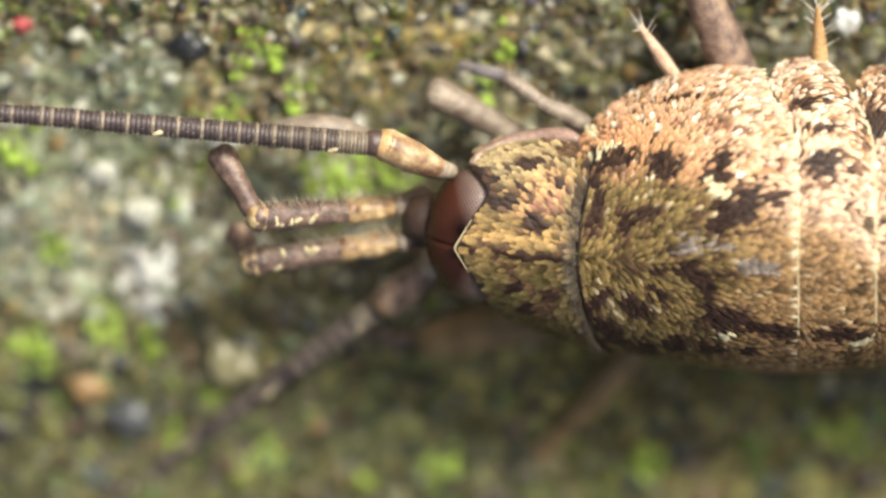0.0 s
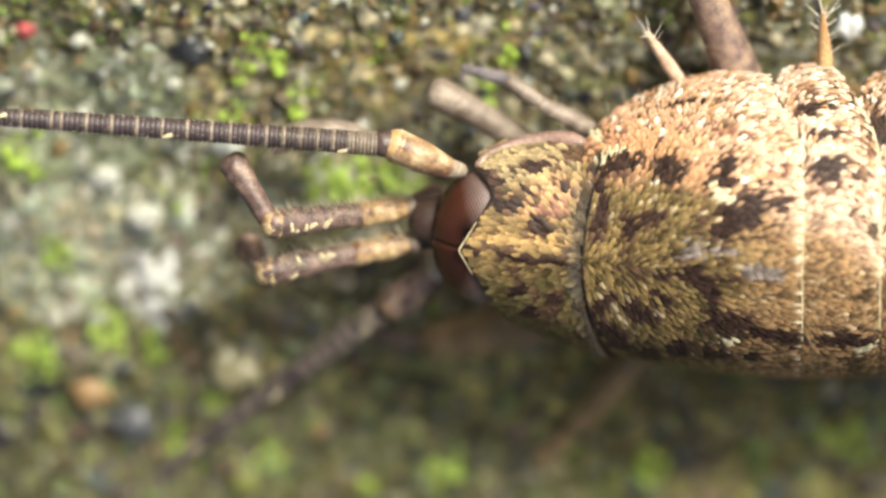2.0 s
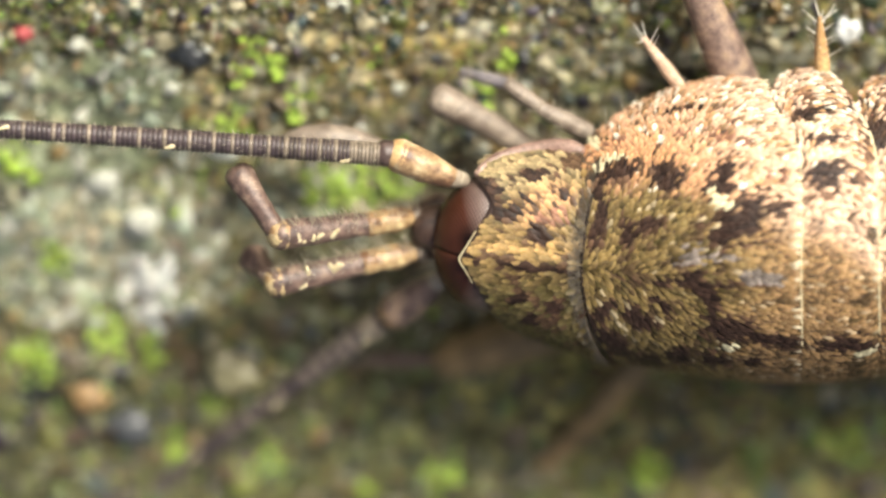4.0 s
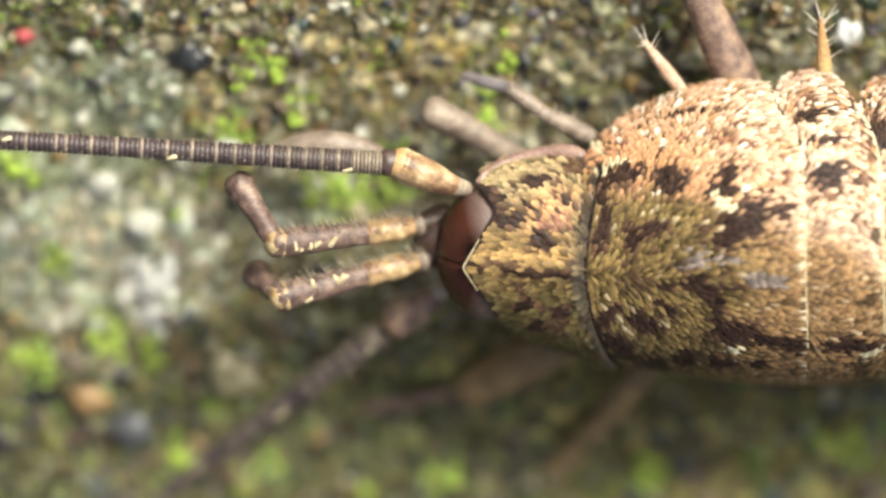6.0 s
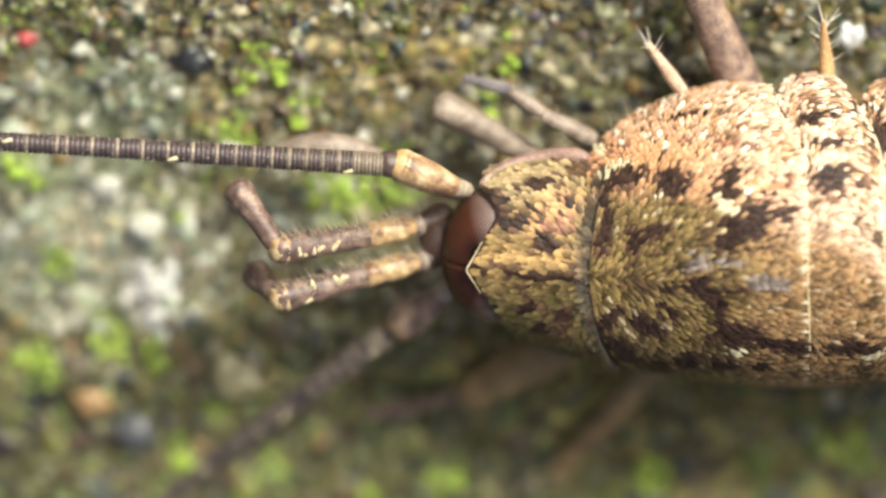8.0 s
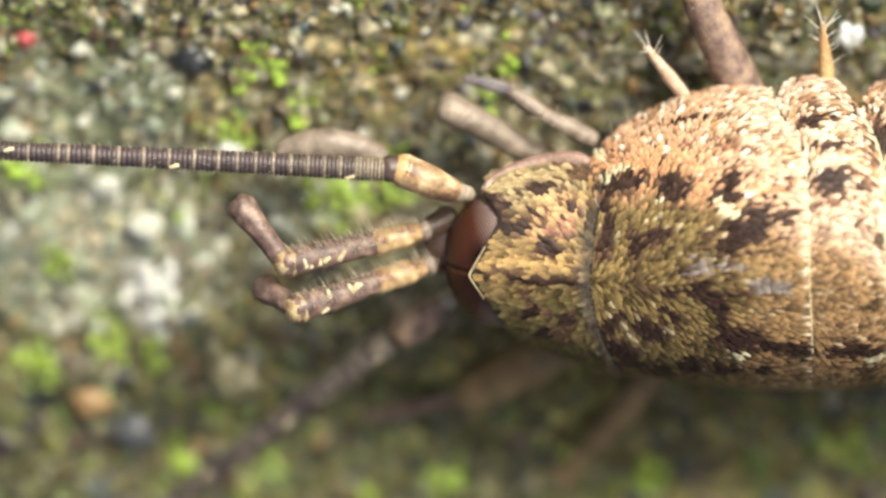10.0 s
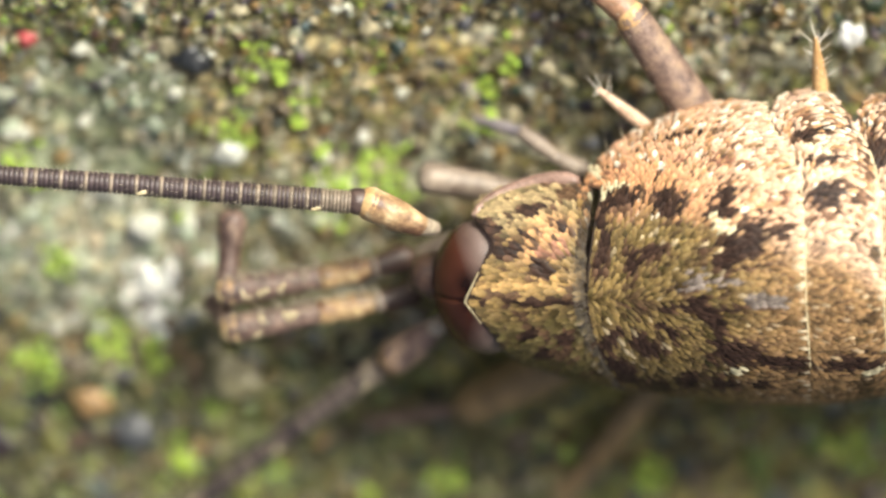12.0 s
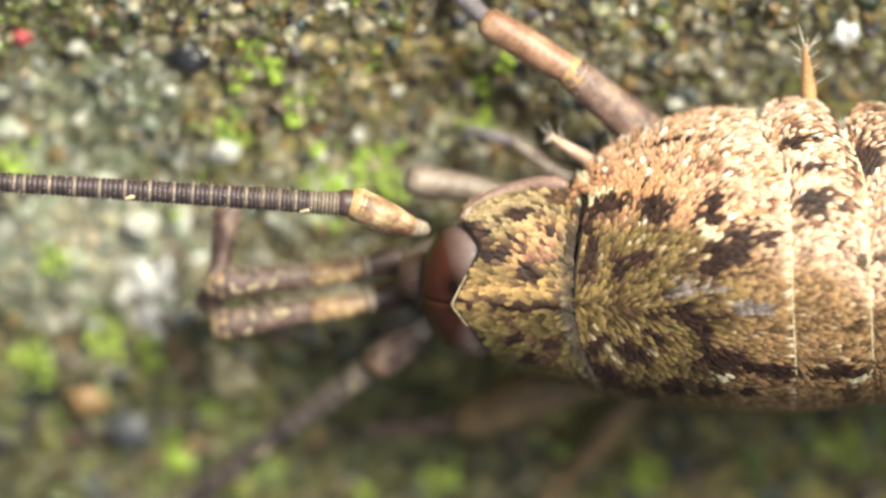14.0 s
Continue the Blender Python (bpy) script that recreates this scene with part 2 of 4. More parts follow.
def lichen_here(x, y):
    """How much of the pale grey-green crust lies here."""
    e = ((x + 3.3) / 1.35) ** 2 + ((y + 0.75) / 0.75) ** 2 + 0.9 * field(x, y, 1.1, 11)
    f = ((x + 3.7) / 1.4) ** 2 + ((y - 0.35) / 0.8) ** 2 + 0.9 * field(x, y, 1.3, 12)
    g = ((x + 1.45) / 0.6) ** 2 + ((y + 0.3) / 0.38) ** 2 + 0.8 * field(x, y, 1.7, 16)
    h = ((x + 2.6) / 0.6) ** 2 + ((y - 1.15) / 0.3) ** 2 + 0.8 * field(x, y, 1.7, 17)
    return max(1 - smooth(0.55, 1.15, e), chalky(x, y), 0.38 - 0.38 * smooth(0.5, 1.2, f), 0.6 - 0.6 * smooth(0.4, 1.2, g), 0.4 - 0.4 * smooth(0.4, 1.2, h))


def moss_shade(x, y):
    """Where sand gives way to dark moss tones, with the body's shade painted in."""
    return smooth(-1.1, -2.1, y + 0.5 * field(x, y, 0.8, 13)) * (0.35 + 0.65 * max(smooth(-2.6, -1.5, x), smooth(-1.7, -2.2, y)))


def filmy(x, y):
    """Where a thin grey-green film of algae smooths the stone."""
    e = ((x + 3.1) / 1.0) ** 2 + ((y - 0.8) / 0.4) ** 2 + 0.8 * field(x, y, 1.4, 51)
    f = ((x + 3.5) / 0.8) ** 2 + ((y - 0.12) / 0.35) ** 2 + 0.8 * field(x, y, 1.6, 52)
    return max(1 - smooth(0.5, 1.2, e), 1 - smooth(0.5, 1.2, f))


def rusty(x, y):
    """Where the stone is stained ochre."""
    return 1 - smooth(0.4, 1.3, ((x + 0.4) / 0.9) ** 2 + ((y - 1.15) / 0.5) ** 2 + 0.9 * field(x, y, 2.0, 53))


def fleck(x, y, size, seed):
    """A random number shared by one irregular fleck of the surface, and how near its rim this place is."""
    d, p = noise.voronoi(Vector((x / size + 0.35 * field(x, y, 9, seed), y / size, seed * 3.7)))
    return (math.sin(p[0].x * 127.1 + p[0].y * 311.7 + p[0].z * 74.7) * 43758.5453) % 1.0, d[1] - d[0]


def build_ground():
    core = np.linspace(-5.4, 5.4, 281)
    far = 5.4 * 1.3 ** np.arange(1, 27)
    xs = np.r_[-far[::-1], core, far]
    ys = xs - 0.6
    V, C = [], []
    order = ["black", "brown", "olive", "slate", "brown", "beige", "ochre", "olive", "moss", "white"]
    for y in ys:
        for x in xs:
            m = 0.5 + 0.5 * field(x, y, 1.3, 5)
            g = 0.5 + 0.5 * field(x, y, 2.9, 6)
            c = np.array(PALETTE["brown"]) * (1 - m) + np.array(PALETTE["olive"]) * m
            c = c * (0.5 + g)
            z = height(x, y)
            k = lichen_here(x, y)
            c = c * (1 - k) + np.array(PALETTE["lichen"]) * (0.6 + 0.6 * g) * k
            if abs(x) < 6 and abs(y) < 6:
                u, rim = fleck(x, y, 0.16, 3)
                w, rim2 = fleck(x, y, 0.08, 8)
                c = c * 0.45 + np.array(PALETTE[order[int(u * 9.99)]]) * 0.4 + np.array(PALETTE[order[int(w * 9.99)]]) * 0.4 * (1 - 0.5 * k)
                c = c * (0.35 + 0.65 * min(rim / 0.25, 1))
                q = 0.75 * filmy(x, y)
                c = c * (1 - q) + np.array((0.105, 0.122, 0.07)) * (0.5 + 0.7 * u) * q
                q = 0.3 * rusty(x, y)
                c = c * (1 - q) + np.array((0.21, 0.13, 0.032)) * (0.4 + u) * q
                # patchy dark olive that also paints the body's shade into the ground
                q = 0.85 * moss_shade(x, y)
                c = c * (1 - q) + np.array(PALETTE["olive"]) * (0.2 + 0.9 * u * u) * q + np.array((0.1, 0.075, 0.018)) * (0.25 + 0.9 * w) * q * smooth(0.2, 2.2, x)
                # olive patch, its colour raised to offset the shade under the body
                q = 0.8 * (1 - smooth(0.4, 1.2, ((x - 0.95) / 1.1) ** 2 + ((y + 2.1) / 0.6) ** 2 + 0.5 * field(x, y, 1.5, 18)))
                c = c * (1 - q) + np.array((0.26, 0.235, 0.075)) * (0.5 + u) * q
                z += 0.035 * (u - 0.5) + 0.03 * min(rim, 0.4) + 0.02 * (w - 0.5)
            V.append((x, y, z))
            C.append(c)
    k = len(xs)
    F = [(i * k + j, i * k + j + 1, (i + 1) * k + j + 1, (i + 1) * k + j) for i in range(len(ys) - 1) for j in range(k - 1)]
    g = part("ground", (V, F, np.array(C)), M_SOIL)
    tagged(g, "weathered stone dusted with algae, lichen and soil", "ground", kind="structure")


def scatter(name, label, category, n, radius, choose, seed, base=ICO1, box=(-6.2, 6.2, -6, 4.2), lift=0.25, material=None, squash=0.75, jag=0.12):
    """Loose grains lying on the stone; choose(x, y, rng) gives a colour name or None."""
    rng = np.random.default_rng(seed)
    P, R, T = [], [], []
    while len(P) < n:
        x, y = rng.uniform(box[0], box[1]), rng.uniform(box[2], box[3])
        c = choose(x, y, rng)
        if c is None:
            continue
        r = radius[0] * (radius[1] / radius[0]) ** (rng.random() ** 2.2)
        P.append((x, y, height(x, y) + lift * r))
        R.append(r)
        T.append(np.array(PALETTE[c]) * rng.uniform(0.65, 1.35) + rng.normal(0, 0.008, 3))
    g = part(name, lumps(P, R, np.clip(T, 0.01, 0.9), rng, base, squash, jag), material or M_GRAIN)
    return tagged(g, label, category, kind="stuff")


def sand_colour(x, y, rng):
    if rng.random() < max(0.8 * lichen_here(x, y), 0.8 * filmy(x, y)):
        return None
    # fewer pale grains where the ground's shade is painted in
    low = moss_shade(x, y)
    ochre = field(x, y, 0.9, 21) + 0.25 * rusty(x, y)
    names = ["black", "slate", "brown", "ochre", "beige", "white", "olive"]
    w = np.array([0.21, 0.13, 0.19, 0.075 + 0.3 * max(ochre, 0), 0.22 - 0.14 * low, 0.05 - 0.035 * low, 0.13 + 0.45 * low])
    return names[rng.choice(7, p=w / w.sum())]


def crust_colour(x, y, rng):
    if rng.random() > lichen_here(x, y):
        return None
    if rng.random() < 0.85 * chalky(x, y):
        return "chalk"
    return "white" if rng.random() < 0.2 else "beige" if rng.random() < 0.25 else "lichen"


def crumb_colour(x, y, rng):
    if rng.random() > moss_shade(x, y):
        return None
    return ["black", "brown", "olive", "moss", "beige", "slate", "lichen", "green"][rng.choice(8, p=[0.23, 0.21, 0.21, 0.24, 0.01, 0.06, 0.0, 0.04])]


def algae_colour(x, y, rng):
    return ("green" if rng.random() < 0.35 else "moss") if field(x, y, 0.8, 31) + 0.5 * field(x, y, 2.3, 32) > 0.26 + 0.12 * rng.random() else None


def settle(x, y):
    """Where a mark given on the level z = 0 lies on the uneven stone, along the slanting view axis."""
    k = y
    for _ in range(6):
        k = y + height(x, k) * 0.364
    return k


CLUMPS = [(-1.93, 0.52, 0.20), (-1.55, 1.22, 0.12), (-1.32, 0.85, 0.14), (-0.93, 0.02, 0.34), (-0.42, 0.0, 0.18), (0.62, 1.2, 0.1),
          (0.40, 0.66, 0.12), (-3.1, -1.46, 0.19), (-2.77, -1.63, 0.14), (-3.8, -1.75, 0.22), (-1.63, -2.78, 0.15), (0.0, -2.9, 0.19),
          (-3.6, -0.7, 0.15), (-3.95, 0.2, 0.2), (-1.75, 1.35, 0.1), (-0.6, 0.3, 0.2), (0.42, 1.02, 0.1), (-1.85, 1.1, 0.1), (1.95, -2.9, 0.16), (3.85, -2.6, 0.2)]


def build_clumps():
    """Cushions of algae: one crust each, swollen into many small granules, with a ragged outline."""
    n = 64
    for c, (x, y, r) in enumerate(CLUMPS):
        y = settle(x, y)
        V, T, keep = [], [], []
        for i in range(n + 1):
            for k in range(n + 1):
                dx, dy = (2 * i / n - 1) * 1.7 * r, (2 * k / n - 1) * 1.5 * r
                d, p = noise.voronoi(Vector(((x + dx) / 0.085, (y + dy) / 0.085, c * 3.1)))
                u = (math.sin(p[0].x * 127.1 + p[0].y * 311.7) * 43758.5453) % 1.0
                reach = r * (1.05 + 0.8 * noise.noise(Vector((dx / r, dy / r, c * 3.1))))
                o = 1 - math.hypot(dx, dy) / max(reach, 0.3 * r) + 0.85 * (u - 0.5)
                dome = max(1 - (d[0] / 0.62) ** 2, 0)
                V.append((x + dx, y + dy, height(x + dx, y + dy) - 0.012 + (0.03 + 0.07 * dome * (0.6 + 0.8 * u)) * smooth(0, 0.3, o)))
                g = max(0.35 + 0.75 * u + 0.3 * field(x + dx, y + dy, 4, c), 0.1) * (0.62 + 0.5 * dome)
                T.append(np.array(PALETTE["green"]) * 1.3 * g + np.array(PALETTE["olive"]) * max(0.9 - g, 0))
                keep.append(o > 0)
        m = n + 1
        F = [(i * m + k, (i + 1) * m + k, (i + 1) * m + k + 1, i * m + k + 1) for i in range(n) for k in range(n)]
        F = [f for f in F if any(keep[q] for q in f)]
        used = sorted({q for f in F for q in f})
        to = {q: a for a, q in enumerate(used)}
        mesh = ([V[q] for q in used], [tuple(to[q] for q in f) for f in F], np.clip([T[q] for q in used], 0.015, 0.9))
        o = part("algae_clump", mesh, M_ALGA, None, "", (x, y, height(x, y)))
        tagged(o, "bright yellow-green clump of algae on the stone", "algae", "algae clumps on the stone")


def pebble(name, x, y, r, colour, label, seed, squash=0.7, base=ICO3):
    v, f = base
    y = settle(x, y)
    V = np.array([p * (1 + 0.6 * noise.noise(Vector(p * 1.3) + Vector((seed, 0, 0))) + 0.16 * noise.noise(Vector(p * 4) + Vector((0, seed, 0)))) for p in v])
    V = V * r * np.array([1.15, 0.95, squash]) + np.array([x, y, height(x, y) + r * 0.3])
    o = part(name, (V, f.tolist(), np.tile(np.array(colour), (len(v), 1))), M_GRAIN, None, "", (x, y, height(x, y)))
    return tagged(o, label, "pebble")


# ---- the bristletail ----
AXIS = -0.16                       # y of its midline
BASE = np.array([2.3, AXIS, 0.0])
PX = np.array([0.08, 0.44, 0.85, 1.31, 1.61, 2.12, 2.63, 3.35, 4.0, 5.0, 6.5, 8.0, 9.2])
PW = np.array([0.64, 0.77, 0.84, 0.88, 1.09, 1.28, 1.375, 1.42, 1.36, 1.25, 1.0, 0.7, 0.35])
PZ = np.array([0.92, 0.9, 0.83, 0.72, 0.65, 0.61, 0.6, 0.6, 0.6, 0.6, 0.6, 0.62, 0.65])


PH = np.array([1.46, 1.51, 1.56, 1.62, 1.69, 1.865, 1.99, 2.05, 2.03, 1.94, 1.7, 1.37, 1.0]) - PZ
PA = np.array([-0.23, -0.23, -0.235, -0.235, -0.22, -0.18, -0.155, -0.15, -0.15, -0.15, -0.15, -0.15, -0.15])  # y of the midline


def hull(x, a, lift=0.0):
    """The back at x along the body and at the angle a from the ridge (radians, + to +y)."""
    w, z, h, y = (np.interp(x, PX, q) for q in (PW, PZ, PH, PA))
    ridge = 0.02 * math.exp(-(a / 0.12) ** 2)
    w += 0.18 * math.exp(-((x - 1.33) / 0.48) ** 2) if a < 0 else 0.0
    return np.array([x, y + (w + lift) * math.sin(a), z + (h + lift + ridge) * math.cos(a)])


class Plate:
    """One dorsal plate: its front and hind edge bend with the angle from the ridge."""

    def __init__(self, x0, x1, front, hind, reach, bulge, flare=0.02, pinch=0.28, side=0.0, nip=0.28):
        self.flare, self.pinch, self.side, self.nip = flare, pinch, side, nip
        self.x0, self.x1, self.front, self.hind, self.reach, self.bulge = x0, x1, front, hind, reach, bulge

    def at(self, s, k):
        lim = self.reach * (1 - (self.pinch if s > 0.5 else self.nip) * abs(2 * s - 1) ** 3)
        a = k * lim
        q = min(abs(a) / 1.6, 1.0)
        x = self.x0 + self.front(q, a) + s * (self.x1 + self.hind(q, a) - self.x0 - self.front(q, a))
        return hull(x, a, self.bulge * (math.sin(math.pi * (0.12 + 0.86 * s)) ** 0.6) + self.flare * s + self.side * math.sin(math.pi * s) * smooth(0.7, 1.2, a)), a

    def shell(self, ns=26, nk=60):
        V = [self.at(i / ns, 2 * j / nk - 1)[0] for i in range(ns + 1) for j in range(nk + 1)]
        k = nk + 1
        inner = [v * [1, 0.965, 1] + [0, np.interp(v[0], PX, PA) * 0.035, -0.03] for v in V]
        n = len(V)
        F = [(i * k + j, i * k + j + 1, (i + 1) * k + j + 1, (i + 1) * k + j) for i in range(ns) for j in range(nk)]
        F += [tuple(n + q for q in f[::-1]) for f in F]
        for i in range(ns):
            F += [(i * k, (i + 1) * k, n + (i + 1) * k, n + i * k), (i * k + nk, n + i * k + nk, n + (i + 1) * k + nk, (i + 1) * k + nk)]
        for j in range(nk):
            F += [(j, n + j, n + j + 1, j + 1), (ns * k + j, ns * k + j + 1, n + ns * k + j + 1, n + ns * k + j)]
        return np.array(V + inner), F, None


def shoulder(a):
    """How the seam between neck shield and back plate runs forward again over the shoulder."""
    return 1 - 0.92 * smooth(0.95, 1.3, a)


CT, ST = math.cos(radians(TILT)), math.sin(radians(TILT))
# dark, pale and grey blotches in the scale cover: x, oblique height across the back, half sizes, slant in degrees
DARK = [(1.60, 0.62, .2, .085, 8), (1.46, 0.34, .06, .27, 0), (2.05, 0.60, .13, .13, 0), (1.93, 0.66, .07, .05, 0), (2.53, 0.57, .11, .17, -25), (2.40, 0.45, .06, .06, 0),
        (2.68, 0.21, .28, .17, 25), (2.56, 0.06, .13, .07, 0), (3.02, 0.31, .12, .05, 20), (1.70, 0.06, .06, .13, 0), (1.87, 0.14, .14, .06, 10), (1.42, 0.10, .05, .16, 0),
        (2.26, -0.345, .42, .035, -3), (2.28, -0.28, .12, .06, 0), (2.43, -0.50, .07, .20, 15), (2.63, -0.76, .21, .12, -10), (3.04, -0.85, .30, .055, -5)]
DARK2 = [(1.82, -0.66, .15, .07, -35), (1.62, -0.90, .24, .07, -40), (1.92, -1.04, .17, .06, -15), (1.50, -0.62, .06, .14, -40), (2.18, -1.0, .13, .06, -10), (2.5, -1.03, .14, .06, -8),
         (2.2, 1.2, .22, .022, 10), (3.45, 0.62, .20, .13, 10), (3.35, 1.19, .17, .05, 12), (3.46, 0.95, .16, .035, 8), (3.70, -0.89, .25, .065, -3), (3.95, 1.05, .12, .16, 0),
         (2.02, -0.55, .14, .04, -40), (2.85, -1.05, .1, .04, 0)]
NECK = [(0.87, -0.25, .34, .036, -3), (0.92, 0.05, .17, .075, -35), (0.65, 0.23, .15, .07, -8), (0.87, 0.57, .14, .05, 0), (0.50, 0.45, .09, .05, -20), (0.77, -0.53, .07, .05, 0),
        (1.10, -0.60, .10, .07, -15), (0.36, -0.19, .09, .025, -30), (1.36, 0.78, .06, .07, 0), (0.88, -0.72, .08, .04, 0), (0.82, 0.36, .08, .03, -40), (1.12, 0.42, .08, .03, -45)]
RUSSET = [(2.53, 0.97, .17, .05, -5), (2.70, 0.90, .07, .04, 0), (2.2, 0.98, .1, .03, 10), (1.62, 0.90, .13, .05, 20), (3.05, 0.62, .12, .05, 0), (1.08, 0.26, .10, .08, -30), (0.98, 0.16, .1, .08, -30)]
PALE = [(2.50, 0.39, .13, .07, -35), (2.63, -0.91, .09, .03, 15), (3.86, -0.96, .1, .03, 20), (3.42, 0.82, .3, .045, 3), (1.60, 0.75, .14, .035, 10), (1.45, 0.66, .06, .05, 45), (1.42, 0.88, .06, .05, 0), (3.42, 1.05, .12, .04, 0)]
GREYS = [(2.30, -0.10, .13, .10, 25), (2.22, -0.16, .10, .06, 0), (2.9, -0.30, .24, .07, 0), (2.55, -0.12, .12, .05, 0)]


def depth(spots, x, v):
    """How far from the nearest blotch's middle this place is: 1 at its rim."""
    best = 99.0
    for cx, cv, rx, rv, an in spots:
        c, s = math.cos(radians(an)), math.sin(radians(an))
        dx, dv = x - cx, v - cv
        best = min(best, ((dx * c + dv * s) / rx) ** 2 + ((dv * c - dx * s) / rv) ** 2)
    return best


def blend(a, b, k):
    return a * (1 - k) + np.asarray(b) * k


def scale_tint(p, a, s, rng):
    """The colour of one scale: blotches first, then the broad run from gold below to orange and cream above, part
    pattern and part painted sun and shade.
    """
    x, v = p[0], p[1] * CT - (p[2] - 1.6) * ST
    j = rng.normal(0, 0.3) + 0.7 * field(x, v, 9, 60)
    cream, dark = np.array((0.62, 0.52, 0.35)), np.array((0.021, 0.011, 0.0075))
    if s > 0.972 and 1.8 < x and rng.random() < 0.35 + 0.6 * smooth(-0.3, 0.4, a):
        return cream * rng.uniform(0.7, 1.1)
    if depth(PALE, x, v) < 1 + j:
        return np.array((0.56, 0.50, 0.32)) * rng.uniform(0.85, 1.15)
    near = depth(NECK if x < 1.3 else DARK + DARK2, x, v)
    if near < 0.85 + j:
        return dark * rng.uniform(0.7, 2.2)
    if near < 2.3 + j and rng.random() < 0.36:
        return np.array((0.085, 0.046, 0.026)) * rng.uniform(0.4, 1.3)
    if depth(GREYS, x, v) < 1 + j and rng.random() < 0.8:
        return np.array((0.14, 0.115, 0.10)) * rng.uniform(0.5, 1.6)
    if depth(RUSSET, x, v) < 1 + j and rng.random() < 0.6:
        return np.array((0.19, 0.09, 0.055)) * rng.uniform(0.6, 1.4)
    n1 = field(x, v, 3.4, 41) + 0.7 * field(x, v, 9, 42)
    w = rng.random()
    if x < 1.3:
        c = blend(np.array((0.26, 0.172, 0.064)), (0.17, 0.117, 0.046), 0.5 + 0.5 * field(x, v, 2.2, 44))
        c = blend(c, (0.37, 0.285, 0.155), 0.75 * smooth(0.25, 0.55, v + 0.2 * field(x, v, 2.4, 46) - 0.25 * (x - 0.7)))
        c = blend(c, (0.50, 0.28, 0.13), 0.85 * smooth(0.9, 0.3, math.hypot((x - 0.98) / 0.38, (v - 0.33 - 0.4 * (x - 0.98)) / 0.36) + 0.3 * field(x, v, 4, 47)))
        c = blend(c, (0.42, 0.265, 0.10), 0.8 * math.exp(-((v + 0.08) / 0.11) ** 2))
        # the lower flank's shade, put into the colour
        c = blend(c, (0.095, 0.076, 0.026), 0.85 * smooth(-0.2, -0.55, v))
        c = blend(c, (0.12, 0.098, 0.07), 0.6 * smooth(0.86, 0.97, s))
        if n1 + rng.normal(0, 0.15) > 0.48:
            return np.array((0.075, 0.042, 0.022)) * rng.uniform(0.6, 1.6)
        if w < 0.16:
            c = c * 0.45
        return np.clip(c * rng.uniform(0.55, 1.25) + rng.normal(0, 0.002, 3), 0.008, 0.95)
    gold = blend(np.array((0.195, 0.131, 0.046)), (0.115, 0.081, 0.029), 0.5 + 0.5 * field(x, v, 2.2, 44))
    gold = blend(gold, (0.235, 0.14, 0.062), smooth(2.4, 3.1, x + 0.3 * field(x, v, 1.5, 48)))
    # orange scales, paled and brightened in colour for the sun on the +y flank
    rust = blend(np.array((0.56, 0.285, 0.14)), (0.57, 0.375, 0.25), smooth(2.0, 3.0, x + 0.5 * field(x, v, 1.3, 49)))
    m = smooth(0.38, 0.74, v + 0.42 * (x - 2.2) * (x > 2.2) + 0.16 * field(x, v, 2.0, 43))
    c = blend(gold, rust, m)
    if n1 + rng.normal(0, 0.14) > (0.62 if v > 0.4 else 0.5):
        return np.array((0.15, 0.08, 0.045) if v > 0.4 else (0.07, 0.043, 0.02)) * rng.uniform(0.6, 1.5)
    if v > 0.4:
        edge = smooth(0.75, 1.25, v)
        # painted sheen along the sunlit upper edge
        c = blend(c, (0.54, 0.40, 0.30), 0.45 * edge)
        if w < 0.07 + 0.12 * edge:
            c = np.array((0.22, 0.13, 0.07)) * rng.uniform(0.5, 1.3)
        elif w < 0.24 + 0.12 * edge:
            c = np.array((0.40, 0.225, 0.11)) * rng.uniform(0.75, 1.2)
        elif w > 0.97 - 0.1 * edge:
            c = np.array((0.68, 0.62, 0.50))
        return np.clip(c * rng.uniform(0.72, 1.2) + rng.normal(0, 0.004, 3), 0.01, 0.95)
    if w < 0.03:
        c = blend(c, cream, 0.4)
    elif w < 0.2:
        c = c * 0.42
    return np.clip(c * rng.uniform(0.62, 1.4) + rng.normal(0, 0.002, 3), 0.008, 0.95)


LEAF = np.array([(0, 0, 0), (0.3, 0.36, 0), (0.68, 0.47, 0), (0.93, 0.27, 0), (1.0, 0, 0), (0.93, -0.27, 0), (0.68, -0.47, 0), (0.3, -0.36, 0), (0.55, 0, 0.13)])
# overlap shade at the base and highlights at the tip, put into the colour
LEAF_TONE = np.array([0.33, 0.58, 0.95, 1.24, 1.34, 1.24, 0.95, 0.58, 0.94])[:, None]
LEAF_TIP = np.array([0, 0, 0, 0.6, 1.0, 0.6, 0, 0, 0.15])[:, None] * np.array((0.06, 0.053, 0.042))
LEAF_F = [(8, i, (i + 1) % 8) for i in range(8)]


LEAVES = {}


